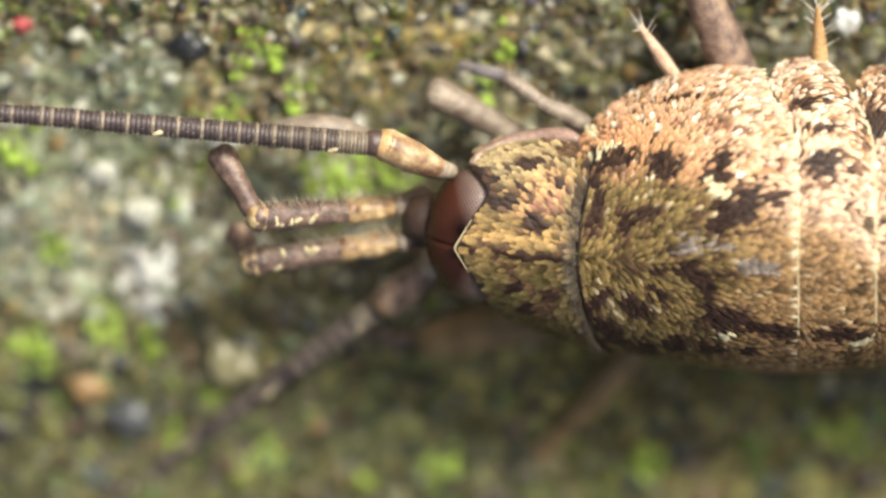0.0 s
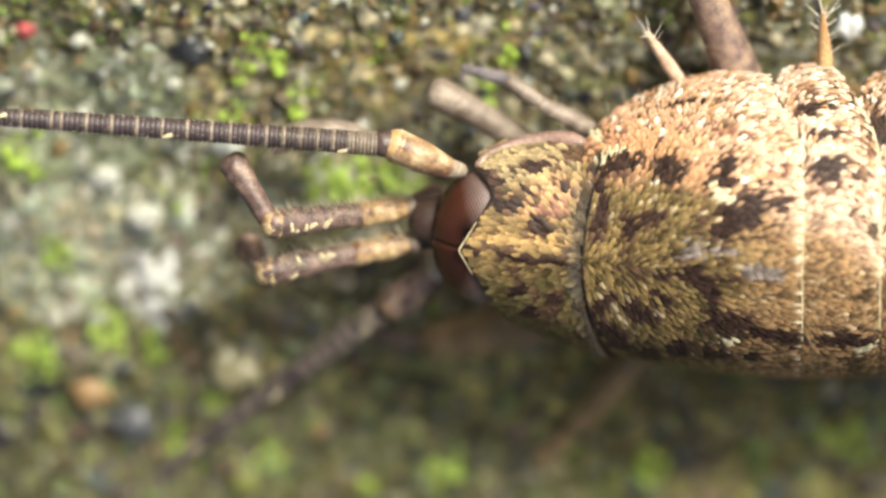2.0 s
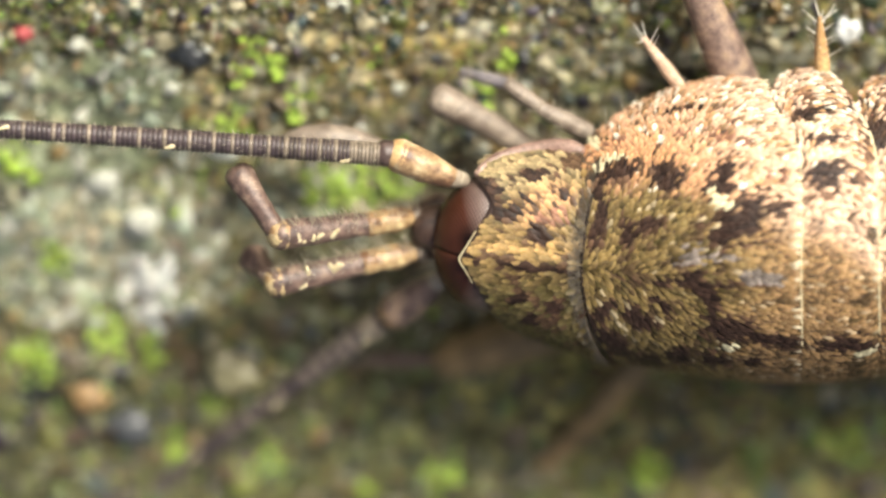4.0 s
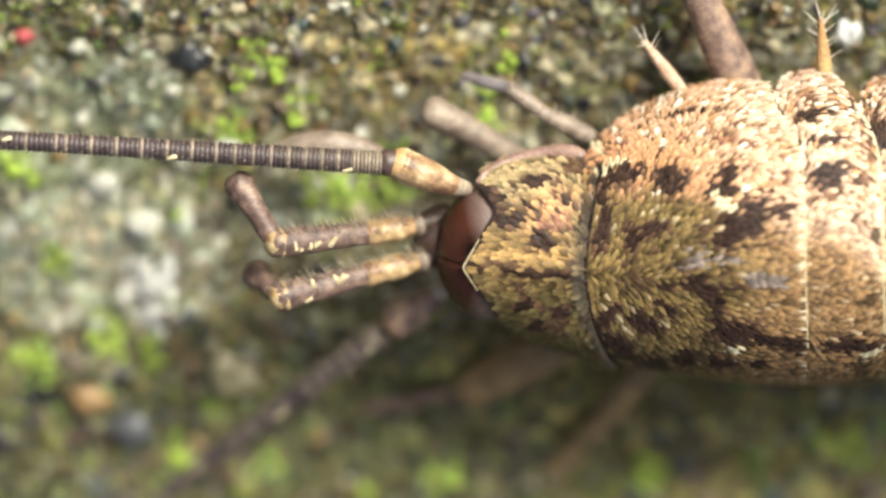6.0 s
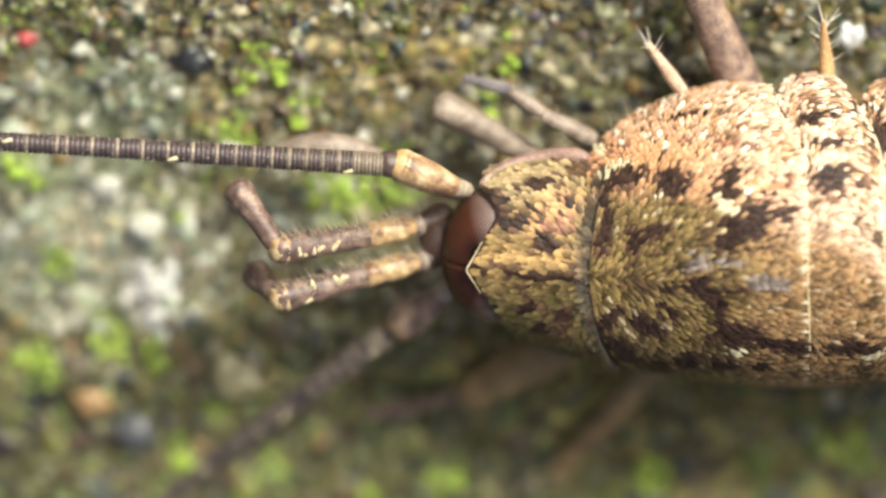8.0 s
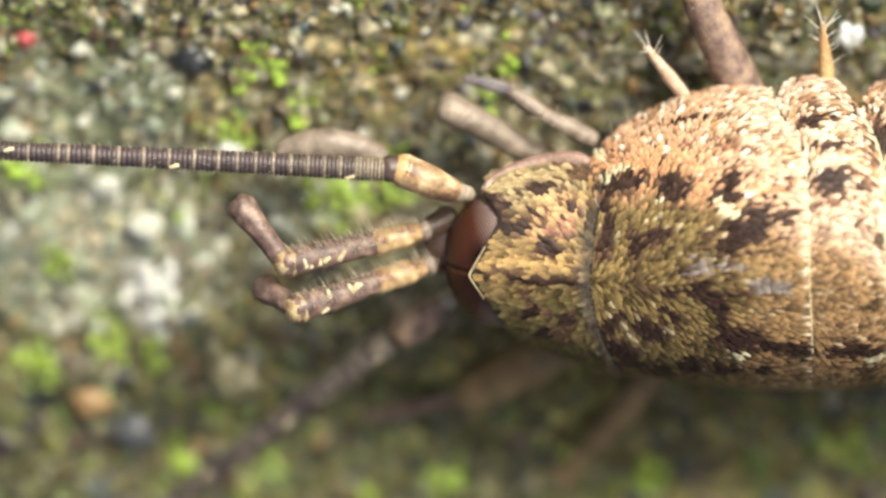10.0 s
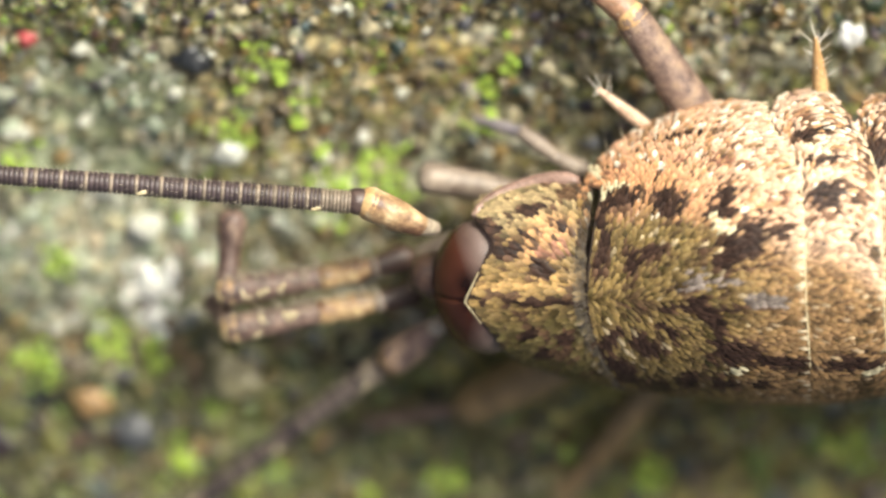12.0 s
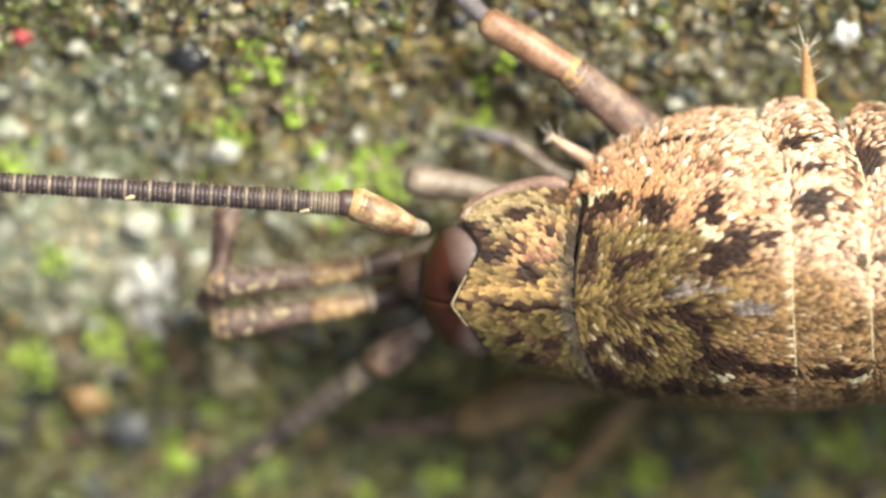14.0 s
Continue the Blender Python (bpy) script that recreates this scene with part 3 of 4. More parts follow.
def one_scale(owner, at, e1, e2, e3, tint):
    """One scale as a part of its plate; scales of like colour share a mesh."""
    key = tuple(int(round(math.log(max(c, 0.004)) * 7)) for c in tint)
    if key not in LEAVES:
        me = bpy.data.meshes.new("scale")
        me.from_pydata(LEAF.tolist(), [], LEAF_F)
        me.shade_smooth()
        col = me.color_attributes.new("tint", 'FLOAT_COLOR', 'POINT')
        full = np.ones((9, 4), np.float32)
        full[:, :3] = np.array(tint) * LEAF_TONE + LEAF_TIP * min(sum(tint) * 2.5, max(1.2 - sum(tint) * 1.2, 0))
        col.data.foreach_set("color", full.ravel())
        me.materials.append(M_ONE)
        LEAVES[key] = me
    ob = new("scale", LEAVES[key])
    ob.parent = owner
    m = Matrix.Identity(4)
    for i in range(3):
        m[i][0], m[i][1], m[i][2], m[i][3] = e1[i] * MM, e2[i] * MM, e3[i] * MM, (at[i] - REST[owner.name][i]) * MM
    ob.matrix_basis = m


def scales(plate, way, length, seed, step=(0.040, 0.036), skip=0.03, singles=None, owner=None, slim=(0.37, 0.47), start=0.005):
    """The cover of small overlapping scales; way(s, k) is their direction along and across the back."""
    rng = np.random.default_rng(seed)
    V, F, T = [], [], []
    rows = max(int((plate.x1 - plate.x0) / step[0]), 2)
    for i in range(rows):
        w = np.interp((plate.x0 + plate.x1) / 2, PX, PW)
        cols = int(2 * plate.reach * w / step[1])
        for j in range(cols):
            s = (i + rng.uniform(-0.1, 1.1)) / rows
            k = 2 * (j + 0.5 * (i % 2) + rng.uniform(-0.35, 0.35)) / cols - 1
            if rng.random() < skip or not start < s < 0.99 or abs(k) > 0.985:
                continue
            p, a = plate.at(s, k)
            ps, pk = plate.at(s + 0.004, k)[0] - p, plate.at(s, k + 0.004)[0] - p
            ex, ek = ps / np.linalg.norm(ps), pk / np.linalg.norm(pk)
            n = np.cross(ex, ek)
            n /= np.linalg.norm(n)
            u, v = way(s, k)
            d = ex * u + ek * v
            d = d / np.linalg.norm(d) + rng.normal(0, 0.09, 3)
            d -= n * (d @ n)
            d /= np.linalg.norm(d)
            up = rng.uniform(0.04, 0.14)
            e1 = d * math.cos(up) + n * math.sin(up)
            e2 = np.cross(n, d)
            e3 = np.cross(e1, e2)
            L = length * rng.uniform(0.75, 1.2)
            W = L * rng.uniform(*slim)
            q = LEAF[:, :1] * e1 * L + LEAF[:, 1:2] * e2 * W + LEAF[:, 2:] * e3 * L * 0.8
            if singles and singles[0] < s < singles[1] and singles[2] < k < singles[3]:
                one_scale(owner, p - d * L * 0.5 + n * 0.004, e1 * L, e2 * W, e3 * L * 0.8, scale_tint(p, a, s, rng))
                continue
            b = len(V) * 9
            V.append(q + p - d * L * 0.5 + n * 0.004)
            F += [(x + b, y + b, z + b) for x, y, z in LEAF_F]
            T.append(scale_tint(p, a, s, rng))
    T = np.array(T)
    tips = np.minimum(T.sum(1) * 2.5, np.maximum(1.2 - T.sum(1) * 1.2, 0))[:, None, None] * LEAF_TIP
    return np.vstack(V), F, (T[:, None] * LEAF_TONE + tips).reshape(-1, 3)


def build_bristletail():
    rng = np.random.default_rng(5)
    bug = new("bristletail")
    REST[bug.name] = BASE
    bug.location = Vector(BASE * MM)
    tagged(bug, "mottled golden-brown jumping bristletail covered in small scales, standing on stone", "insect")
    P = {}

    # trunk under the plates
    part("trunk", tube([(0.7, -0.29, 0.7), (1.4, -0.27, 0.7), (2.6, AXIS, 0.75), (4, AXIS, 0.75), (6.5, AXIS, 0.7), (9, AXIS, 0.7)],
                       [0.36, 0.42, 0.56, 0.6, 0.46, 0.18], 20), M_CUTICLE, bug)

    # dorsal plates and their scales
    pro = Plate(0.2, 1.275, lambda q, a: 0.27 * min(q / 0.4, 1.0) + (0.55 if a < 0 else -0.62) * max(q - 0.45, 0), lambda q, a: (0.35 if a > 0 else 0.66) * q ** 1.75 * shoulder(a), 1.5, 0.015, 0.045, pinch=0.14)
    p = part("pronotum", pro.shell(), M_CUTICLE, bug, "golden scaled neck shield with a dark midline", (1.2, -0.23, 1.0))
    P["pronotum"] = p
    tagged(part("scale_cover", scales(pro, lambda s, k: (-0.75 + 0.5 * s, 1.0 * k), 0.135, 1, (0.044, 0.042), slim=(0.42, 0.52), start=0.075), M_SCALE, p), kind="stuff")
    rim = [pro.at(0.0, k)[0] + np.array([-0.012, 0, 0.026]) for k in np.linspace(-0.3, 0.33, 31)]
    part("front_rim", tube(rim, [0.003 + 0.005 * i / 15 if i < 15 else 0.008 - 0.003 * (i - 15) / 15 for i in range(31)], 8, steps=1), M_CREAM, p)
    fuzz = []
    for k in np.linspace(-0.8, 0.92, 1500):
        q = pro.at(rng.uniform(0.9, 0.995), k + rng.normal(0, 0.004))[0]
        fuzz.append(hair(q + np.array([0, 0, 0.02]), (0.55, 1.2 * k + rng.normal(0, 0.45), 0.12), rng.uniform(0.025, 0.05), 0.0028))
    tagged(part("hind_fringe", join(*fuzz), M_FUZZ, p), kind="stuff")

    fold = [pro.at(u, 0.99)[0] + np.array([0, -0.02 + 0.02 * u, 0.02]) for u in np.linspace(0.06, 0.98, 12)]
    part("side_fold", tube(fold, [0.04 + 0.005 * i for i in range(11)] + [0.06], 12, steps=1), M_FOLD, p, "bare reddish-brown side fold")

    meso = Plate(1.29, 3.25, lambda q, a: (0.36 if a > 0 else 0.70) * q ** 1.65 * shoulder(a), lambda q, a: 0.13 * q if a < 0 else -0.04 * q - 0.25 * smooth(0.75, 1.35, a), 1.62, 0.03, pinch=0.08, nip=0.14)
    m = part("mesonotum", meso.shell(34, 70), M_CUTICLE, bug, "large arched back plate, gold with dark blotches")
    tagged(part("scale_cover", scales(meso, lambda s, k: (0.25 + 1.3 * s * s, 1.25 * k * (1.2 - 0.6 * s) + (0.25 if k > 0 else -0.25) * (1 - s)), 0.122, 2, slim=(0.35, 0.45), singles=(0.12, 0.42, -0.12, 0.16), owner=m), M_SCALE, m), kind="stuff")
    edge = [meso.at(1.0, k)[0] + np.array([0.014, 0, 0.014]) for k in np.linspace(-0.35, 0.85, 41)]
    part("hind_rim", tube(edge, [0.01] * 41, 8, steps=1), M_CREAM, m)
    # dark bead along the seam, standing in for the shade in the groove
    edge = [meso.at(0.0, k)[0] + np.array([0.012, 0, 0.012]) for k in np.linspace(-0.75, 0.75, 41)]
    part("front_seam_shade", tube(edge, [0.02] * 41, 8, steps=1), M_SEAM_SHADE, m)
    edge = [meso.at(0.0, k)[0] + np.array([-0.008, 0, -0.005]) for k in np.linspace(-0.98, -0.86, 11)]
    part("front_rim", tube(edge, [0.010] * 11, 8, steps=1), M_CREAM, m)

    meta = Plate(3.22, 3.95, lambda q, a: 0.13 * q if a < 0 else -0.04 * q - 0.25 * smooth(0.75, 1.35, a), lambda q, a: 0.12 * q if a < 0 else -0.05 * q - 0.15 * smooth(0.75, 1.35, a), 1.64, 0.03, side=0.025)
    m = part("metanotum", meta.shell(16, 70), M_CUTICLE, bug)
    tagged(part("scale_cover", scales(meta, lambda s, k: (1.0, 0.5 * k), 0.11, 3), M_SCALE, m), kind="stuff")
    edge = [meta.at(1.0, k)[0] + np.array([0.014, 0, 0.014]) for k in np.linspace(-0.35, 0.85, 41)]
    part("hind_rim", tube(edge, [0.01] * 41, 8, steps=1), M_CREAM, m)
    for i in range(8):
        x0 = 3.92 + 0.62 * i
        t = Plate(x0, x0 + 0.66, lambda q, a: 0.1 * q if a < 0 else -0.06 * q - 0.12 * smooth(0.75, 1.35, a), lambda q, a: 0.1 * q if a < 0 else -0.06 * q - 0.12 * smooth(0.75, 1.35, a), 1.62, 0.03, side=0.025)
        m = part("abdominal_plate", t.shell(12, 50), M_CUTICLE, bug)
        st = (0.043, 0.036) if i < 1 else (0.09, 0.08)
        tagged(part("scale_cover", scales(t, lambda s, k: (1.0, 0.45 * k), 0.088 if i < 1 else 0.17, 10 + i, st), M_SCALE, m), kind="stuff")

    # head, eyes
    h = part("head", join(ball((0.55, -0.27, 0.95), (0.46, 0.54, 0.38)), tube([(0.3, -0.25, 0.85), (-0.14, -0.17, 0.88)], [0.34, 0.2], 16)), M_CUTICLE, bug, "", (0.6, -0.26, 1.0))
    P["head"] = h
    for side in (1, -1):
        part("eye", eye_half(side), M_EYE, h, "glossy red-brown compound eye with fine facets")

    # antennae
    def antenna(pts, r0, origin, seed, label, skin, shade=1.0):
        rg = np.random.default_rng(seed)
        sock, sc0, sc1, ped, f0, f1 = [np.array(q) for q in pts]
        a = part("antenna", tube([sc0, sc0 * 0.5 + sc1 * 0.5, sc1], [0.105 * r0, 0.15 * r0, 0.155 * r0], 20, rough=0.002), skin, bug, label, origin)
        part("socket", tube([sock, sc0], [0.07 * r0, 0.095 * r0], 14), M_PALE, a)
        d = (sc1 - sc0) / np.linalg.norm(sc1 - sc0)
        part("scape_rim", tube([sc1 - d * 0.03, sc1 + d * 0.03], [0.155 * r0, 0.145 * r0], 18), M_AMBER, a)
        part("pedicel", tube([sc1 + d * 0.02, ped], [0.12 * r0, 0.125 * r0], 16), M_ANNULUS, a)
        d = (f1 - f0)
        L = np.linalg.norm(d)
        d = d / L
        pos, i, seg = 0.0, 0, 16
        V, T, hairs = [], [], []
        side = np.cross(d, (0, 0, 1.0))
        side /= np.linalg.norm(side)
        up = np.cross(side, d)
        an = np.linspace(0, 2 * math.pi, seg, endpoint=False)
        circle = np.cos(an)[:, None] * side + np.sin(an)[:, None] * up
        dark, pale, seam = np.array((0.045, 0.032, 0.034)), np.array((0.2, 0.16, 0.118)), np.array((0.08, 0.06, 0.055))
        while pos < L:
            u = pos / L
            w = 0.034 + 0.012 * min(u * 2.5, 1)
            r = r0 * (0.108 - 0.03 * u)
            group = 4 + int(2 * min(u * 1.6, 1))
            gap = i % group == group - 1
            w *= 0.95 if gap else 1.0
            c = f0 + d * pos + np.array([0, 0, -0.03 * math.sin(u * 3)])
            tone = (pale if gap else pale * 0.8 if i < 7 else dark) * rg.uniform(0.75, 1.3) * shade
            ring = (seam if i > 24 else pale * 0.7) * shade
            for e, k, col in ((0.0, 0.93, ring), (0.1, 1.0, tone), (0.66, 1.04, tone), (0.76, 0.93, ring), (0.97, 0.93, ring)):
                V.append(c + d * w * e + circle * r * k)
                T += [col] * seg
            for _ in range(4):
                q = rg.normal(size=3)
                q -= d * (q @ d)
                q /= np.linalg.norm(q)
                hairs.append(hair(c + q * r, q + d * 0.8, 0.05, 0.0022))
            pos += w
            i += 1
        k = len(V)
        F = [(i * seg + j, i * seg + (j + 1) % seg, (i + 1) * seg + (j + 1) % seg, (i + 1) * seg + j) for i in range(k - 1) for j in range(seg)]
        part("flagellum", (np.vstack(V), F, np.array(T)), M_RINGED, a, "dark ringed whip of the antenna")
        tagged(part("hairs", join(*hairs), M_HAIR, a), kind="stuff")
        for u, sd in ((0.72, 1), (0.4, -0.4), (0.06, -0.8)):
            q = f0 + d * L * u + np.array([0, 0.06 * sd, 0.08])
            part("loose_scale", tube([q, q + d * 0.07 + np.array([0, -0.02, 0.01])], [0.022, 0.014], 8, steps=2), M_CREAM, a)
        return a

    P["antenna_near"] = antenna([(0.20, 0.37, 1.08), (0.07, 0.475, 1.3), (-0.39, 0.70, 1.35), (-0.52, 0.722, 1.36), (-0.56, 0.712, 1.36), (-5.2, 1.02, 1.42)], 1.0,
                                (0.2, 0.43, 1.3), 1, "ringed dark antenna with a mottled cream basal joint", M_JOINT)
    # darker joint and rings: the body's shade put into this antenna's colours
    P["antenna_far"] = antenna([(0.02, -0.72, 0.68), (-0.05, -0.83, 0.6), (-0.40, -1.17, 0.42), (-0.48, -1.24, 0.36), (-0.5, -1.26, 0.34), (-3.0, -3.6, -0.62)], 1.08,
                               (0.0, -0.72, 0.68), 2, "ringed dark antenna with a golden basal joint, held low", M_LEG, 0.95)

    # palps
    PU = [(-0.2, 0.009, 1.0), (-0.59, -0.024, 1.17), (-1.48, -0.046, 1.56), (-1.86, 0.40, 1.25)]
    PL = [(-0.172, -0.333, 1.0), (-0.61, -0.352, 1.2), (-1.46, -0.412, 1.54), (-1.7, -0.3, 1.2)]
    def palp(a, b, c, e, r, label, seed):
        rg = np.random.default_rng(seed)
        a, b, c, e = [np.array(q) for q in (a, b, c, e)]
        q = part("palp", tube([b + (c - b) * 0.08, b * 0.5 + c * 0.5, c], [r * 0.84, r * 0.98, r * 1.12], 18, rough=0.004), M_BROWN, bug, label, a)
        part("basal_joint", tube([a + (b - a) * 0.1, a * 0.5 + b * 0.5, b], [r * 0.62, r * 0.98, r * 0.86], 18, rough=0.003), M_GOLD, q)
        part("root", tube([a + (a - b) * 0.55 + np.array([0, 0, -0.1]), a], [r * 1.1, r * 0.75], 14), M_CUTICLE, q)
        part("root_ring", tube([a, a + (b - a) * 0.06], [r * 0.8, r * 0.8], 14, steps=1), M_GREY, q)
        part("joint_ring", tube([b - (c - b) * 0.02, b + (c - b) * 0.07], [r * 0.9, r * 0.98], 16, steps=2), M_GOLD, q)
        d = (c - b) / np.linalg.norm(c - b)
        part("end_ring", tube([c - d * 0.04, c + d * 0.03], [r * 1.14, r * 1.0], 18, steps=2), M_GOLD, q)
        tip = part("tip_joint", tube([c, c * 0.45 + e * 0.55, e], [r * 0.78, r * 0.84, r * 1.12], 16, rough=0.004), M_BROWN, q, "", c)
        hs = []
        for _ in range(260):
            u = rg.random()
            w = rg.normal(size=3)
            w -= d * (w @ d)
            w /= np.linalg.norm(w)
            w[1:] = np.abs(w[1:])
            hs.append(hair(a + (c - a) * u + w * r * 0.9, w + d * 0.5, rg.uniform(0.05, 0.16), 0.0032))
        tagged(part("hairs", join(*hs), M_HAIR, q), kind="stuff")
        for _ in range(5):
            u = rg.uniform(0.4, 0.88)
            w = np.array([0, rg.uniform(-0.6, 0.6), 1.0])
            w /= np.linalg.norm(w)
            p0 = a + (c - a) * u + w * r
            part("loose_scale", tube([p0, p0 + np.array([rg.uniform(-0.06, 0.06), rg.uniform(0.02, 0.08), 0.01])], [0.03, 0.018], 8, steps=2), M_CREAM, q)
        return q, tip

    P["palp_upper"], P["palp_tip"] = palp(PU[0], PU[1], PU[2], PU[3], 0.125, "brown hairy palp with a golden joint, tip bent aside", 3)
    P["palp_lower"], _ = palp(PL[0], PL[1], PL[2], PL[3], 0.125, "brown hairy palp with a golden joint", 4)
    f = part("palp_end", tube([(-0.6, 0.47, 0.5), (-0.8, 0.56, 0.53), (-1.05, 0.60, 0.53), (-1.3, 0.57, 0.52), (-1.5, 0.49, 0.5)], [0.1, 0.13, 0.14, 0.13, 0.1], 16, rough=0.003), M_GREY, bug, "", (-0.65, 0.53, 0.55))
    P["palp_end"] = f

    # styli: pale bristled pegs beside the legs
    def stylus(a, b, origin, skin, low):
        a, b = np.array(a), np.array(b)
        s = part("stylus", tube([a, a * 0.5 + b * 0.5, b], [0.062, 0.064, 0.034] if low > 0.5 else [0.072, 0.066, 0.018], 12, rough=0.002), skin, bug, "pale peg with long pale bristles", origin)
        hs = []
        rg = np.random.default_rng(9)
        d = (b - a) / np.linalg.norm(b - a)
        for u in np.linspace(low, 1.0, 8 if low > 0.5 else 22):
            w = rg.normal(size=3)
            w -= d * (w @ d)
            w /= np.linalg.norm(w)
            hs.append(hair(a + (b - a) * u, w + d * 0.7, rg.uniform(0.14, 0.27), 0.0065))
        tagged(part("bristles", join(*hs), M_BRISTLE, s), kind="stuff")
        return s

    P["stylus_mid"] = stylus((2.25, 1.04, 0.5), (1.85, 1.63, 0.66), (2.25, 1.04, 0.5), M_PEG, 0.8)
    stylus((3.5, 1.17, 0.55), (3.44, 1.85, 0.64), (3.5, 1.17, 0.55), M_AMBER, 0.35)

    # legs
    def leg(pts, rad, mats, label, origin):
        """Femur, knee, tibia and foot in a row."""
        pts = [np.array(q, float) for q in pts]
        d = (pts[1] - pts[0]) / np.linalg.norm(pts[1] - pts[0])
        g = part("leg", tube([pts[0], pts[0] * 0.5 + pts[1] * 0.5, pts[1]], [rad[0], rad[0] * 1.05, rad[0] * 0.8], 18, rough=0.003), mats[0], bug, label, origin)
        part("knee", tube([pts[1] - d * 0.02, pts[1] + d * 0.05], [rad[0] * 0.83, rad[1] * 0.9], 16, steps=2), M_AMBER if mats[0] is M_LEG else mats[0], g)
        if mats[0] is M_SHANK:
            part("coxa", ball(pts[0] + np.array([0.1, 0.12, 0.02]), (0.36, 0.3, 0.26), 20, 14), mats[0], g)
        part("tibia", tube([pts[1], pts[1] * 0.5 + pts[2] * 0.5, pts[2]], [rad[1] * 0.85, rad[1], rad[1] * 0.95], 18, rough=0.002), mats[1], g)
        if len(pts) > 3:
            part("tarsus", tube([pts[2], pts[2] * 0.5 + pts[3] * 0.5, pts[3]], [rad[2], rad[2], rad[2] * 0.7], 14, rough=0.002), mats[2], g)
        hs = []
        rg = np.random.default_rng(12)
        for _ in range(60):
            i = rg.integers(0, len(pts) - 1)
            u = rg.random()
            e = pts[i + 1] - pts[i]
            e /= np.linalg.norm(e)
            w = rg.normal(size=3)
            w -= e * (w @ e)
            w /= np.linalg.norm(w)
            hs.append(hair(pts[i] + (pts[i + 1] - pts[i]) * u + w * rad[min(i, 2)] * 0.9, w + e * 0.6, rg.uniform(0.05, 0.1), 0.0035))
        tagged(part("hairs", join(*hs), M_HAIR, g), kind="stuff")
        return g

    P["leg_mid"] = leg([(3.07, 0.28, 0.27), (2.30, 2.15, 0.48), (1.78, 2.86, 0.32), (1.5, 3.28, -0.1)], [0.2, 0.155, 0.09], [M_LEG, M_TIBIA, M_BLUISH],
                       "brown hairy leg with a pale knee and reddish tibia", (3.07, 0.28, 0.27))
    P["leg_fore"] = leg([(1.35, 0.68, 0.55), (0.95, 0.92, 0.62), (0.62, 1.13, 0.5), (0.2, 1.15, 0.2)], [0.088, 0.074, 0.06], [M_GREY, M_GREY, M_BLUISH],
                        "slender grey-brown foreleg planted on the stone", (0.62, 1.13, 0.5))
    P["leg_stub"] = part("limb_joint", tube([(0.78, 0.36, 0.25), (0.45, 0.6, 0.34), (0.2, 0.76, 0.38), (-0.09, 0.93, 0.42)], [0.12, 0.125, 0.135, 0.155], 18, rough=0.004), M_GREY, bug, "", (0.78, 0.36, 0.25))
    P["leg_low"] = leg([(1.2, -1.44, 0.1), (0.25, -2.16, -0.34), (-0.7, -2.43, -0.56)], [0.22, 0.062], [M_SHANK, M_BROWN], "brown foreleg in the shade of the body", (1.2, -1.44, 0.1))
    leg([(2.0, -1.6, 0.1), (1.36, -2.68, -0.45), (1.05, -3.05, -0.56)], [0.14, 0.1], [M_SHANK, M_SHANK], "brown middle leg in the shade of the body", (2.0, -1.6, 0.1))
    # coarse hairs on the shoulder
    hs = [hair(meso.at(s, k)[0], (-0.25 * rng.random(), 1, 0.5), rng.uniform(0.12, 0.24), 0.005) for s, k in ((0.1, 0.93), (0.13, 0.95), (0.22, 0.97), (0.3, 0.98))]
    part("shoulder_hairs", join(*hs), M_HAIR, bug)
    return bug, P


build_ground()
scatter("sand", "loose mixed grains of dark, ochre and pale sand on stone", "sand", 34000, (0.014, 0.05), sand_colour, 101, jag=0.22)
scatter("grit", "coarser dark, ochre and pale grains of grit on stone", "grit", 3000, (0.03, 0.08), sand_colour, 104, ICO2, lift=-0.1, jag=0.26)
scatter("lichen_crust", "pale grey-green lichen crust on stone", "lichen", 1500, (0.02, 0.11), crust_colour, 102, ICO2, lift=-0.1, squash=0.45, jag=0.2)
scatter("soil_crumbs", "dark, olive and grey crumbs of soil on the shaded stone", "soil", 900, (0.05, 0.15), crumb_colour, 105, ICO2, box=(-4.4, 5.2, -4.6, -1.1), lift=-0.1, squash=0.5, jag=0.14)
scatter("algae_film", "dull green film of algae grains on stone", "algae", 1900, (0.015, 0.045), algae_colour, 103, material=M_ALGA)
build_clumps()
pebble("pebble", -3.86, 1.49, 0.085, (0.36, 0.06, 0.06), "small round red grain on the stone", 1)
pebble("pebble", -2.33, 1.28, 0.14, (0.02, 0.022, 0.025), "shiny black grain on the stone", 2)
pebble("pebble", 3.77, 1.53, 0.13, (0.62, 0.62, 0.6), "white quartz grain on the stone", 3, 0.5)
pebble("pebble", -2.0, 0.38, 0.12, (0.45, 0.46, 0.4), "pale grain beside green algae", 4, 0.5)
pebble("pebble", -3.15, 0.05, 0.12, (0.4, 0.4, 0.34), "pale lump on the lichen crust", 5, 0.6)
pebble("pebble", -2.8, -0.35, 0.13, (0.45, 0.45, 0.38), "pale lump on the lichen crust", 6, 0.6)
pebble("pebble", -3.3, -2.1, 0.15, (0.24, 0.15, 0.065), "ochre grain on the stone", 7, 0.6)
pebble("pebble", -2.95, -2.4, 0.18, (0.07, 0.073, 0.076), "slate-grey grain on the stone", 8, 0.6)
pebble("pebble", -2.0, -1.85, 0.25, (0.17, 0.155, 0.085), "pale olive pebble on the stone", 9, 0.6)


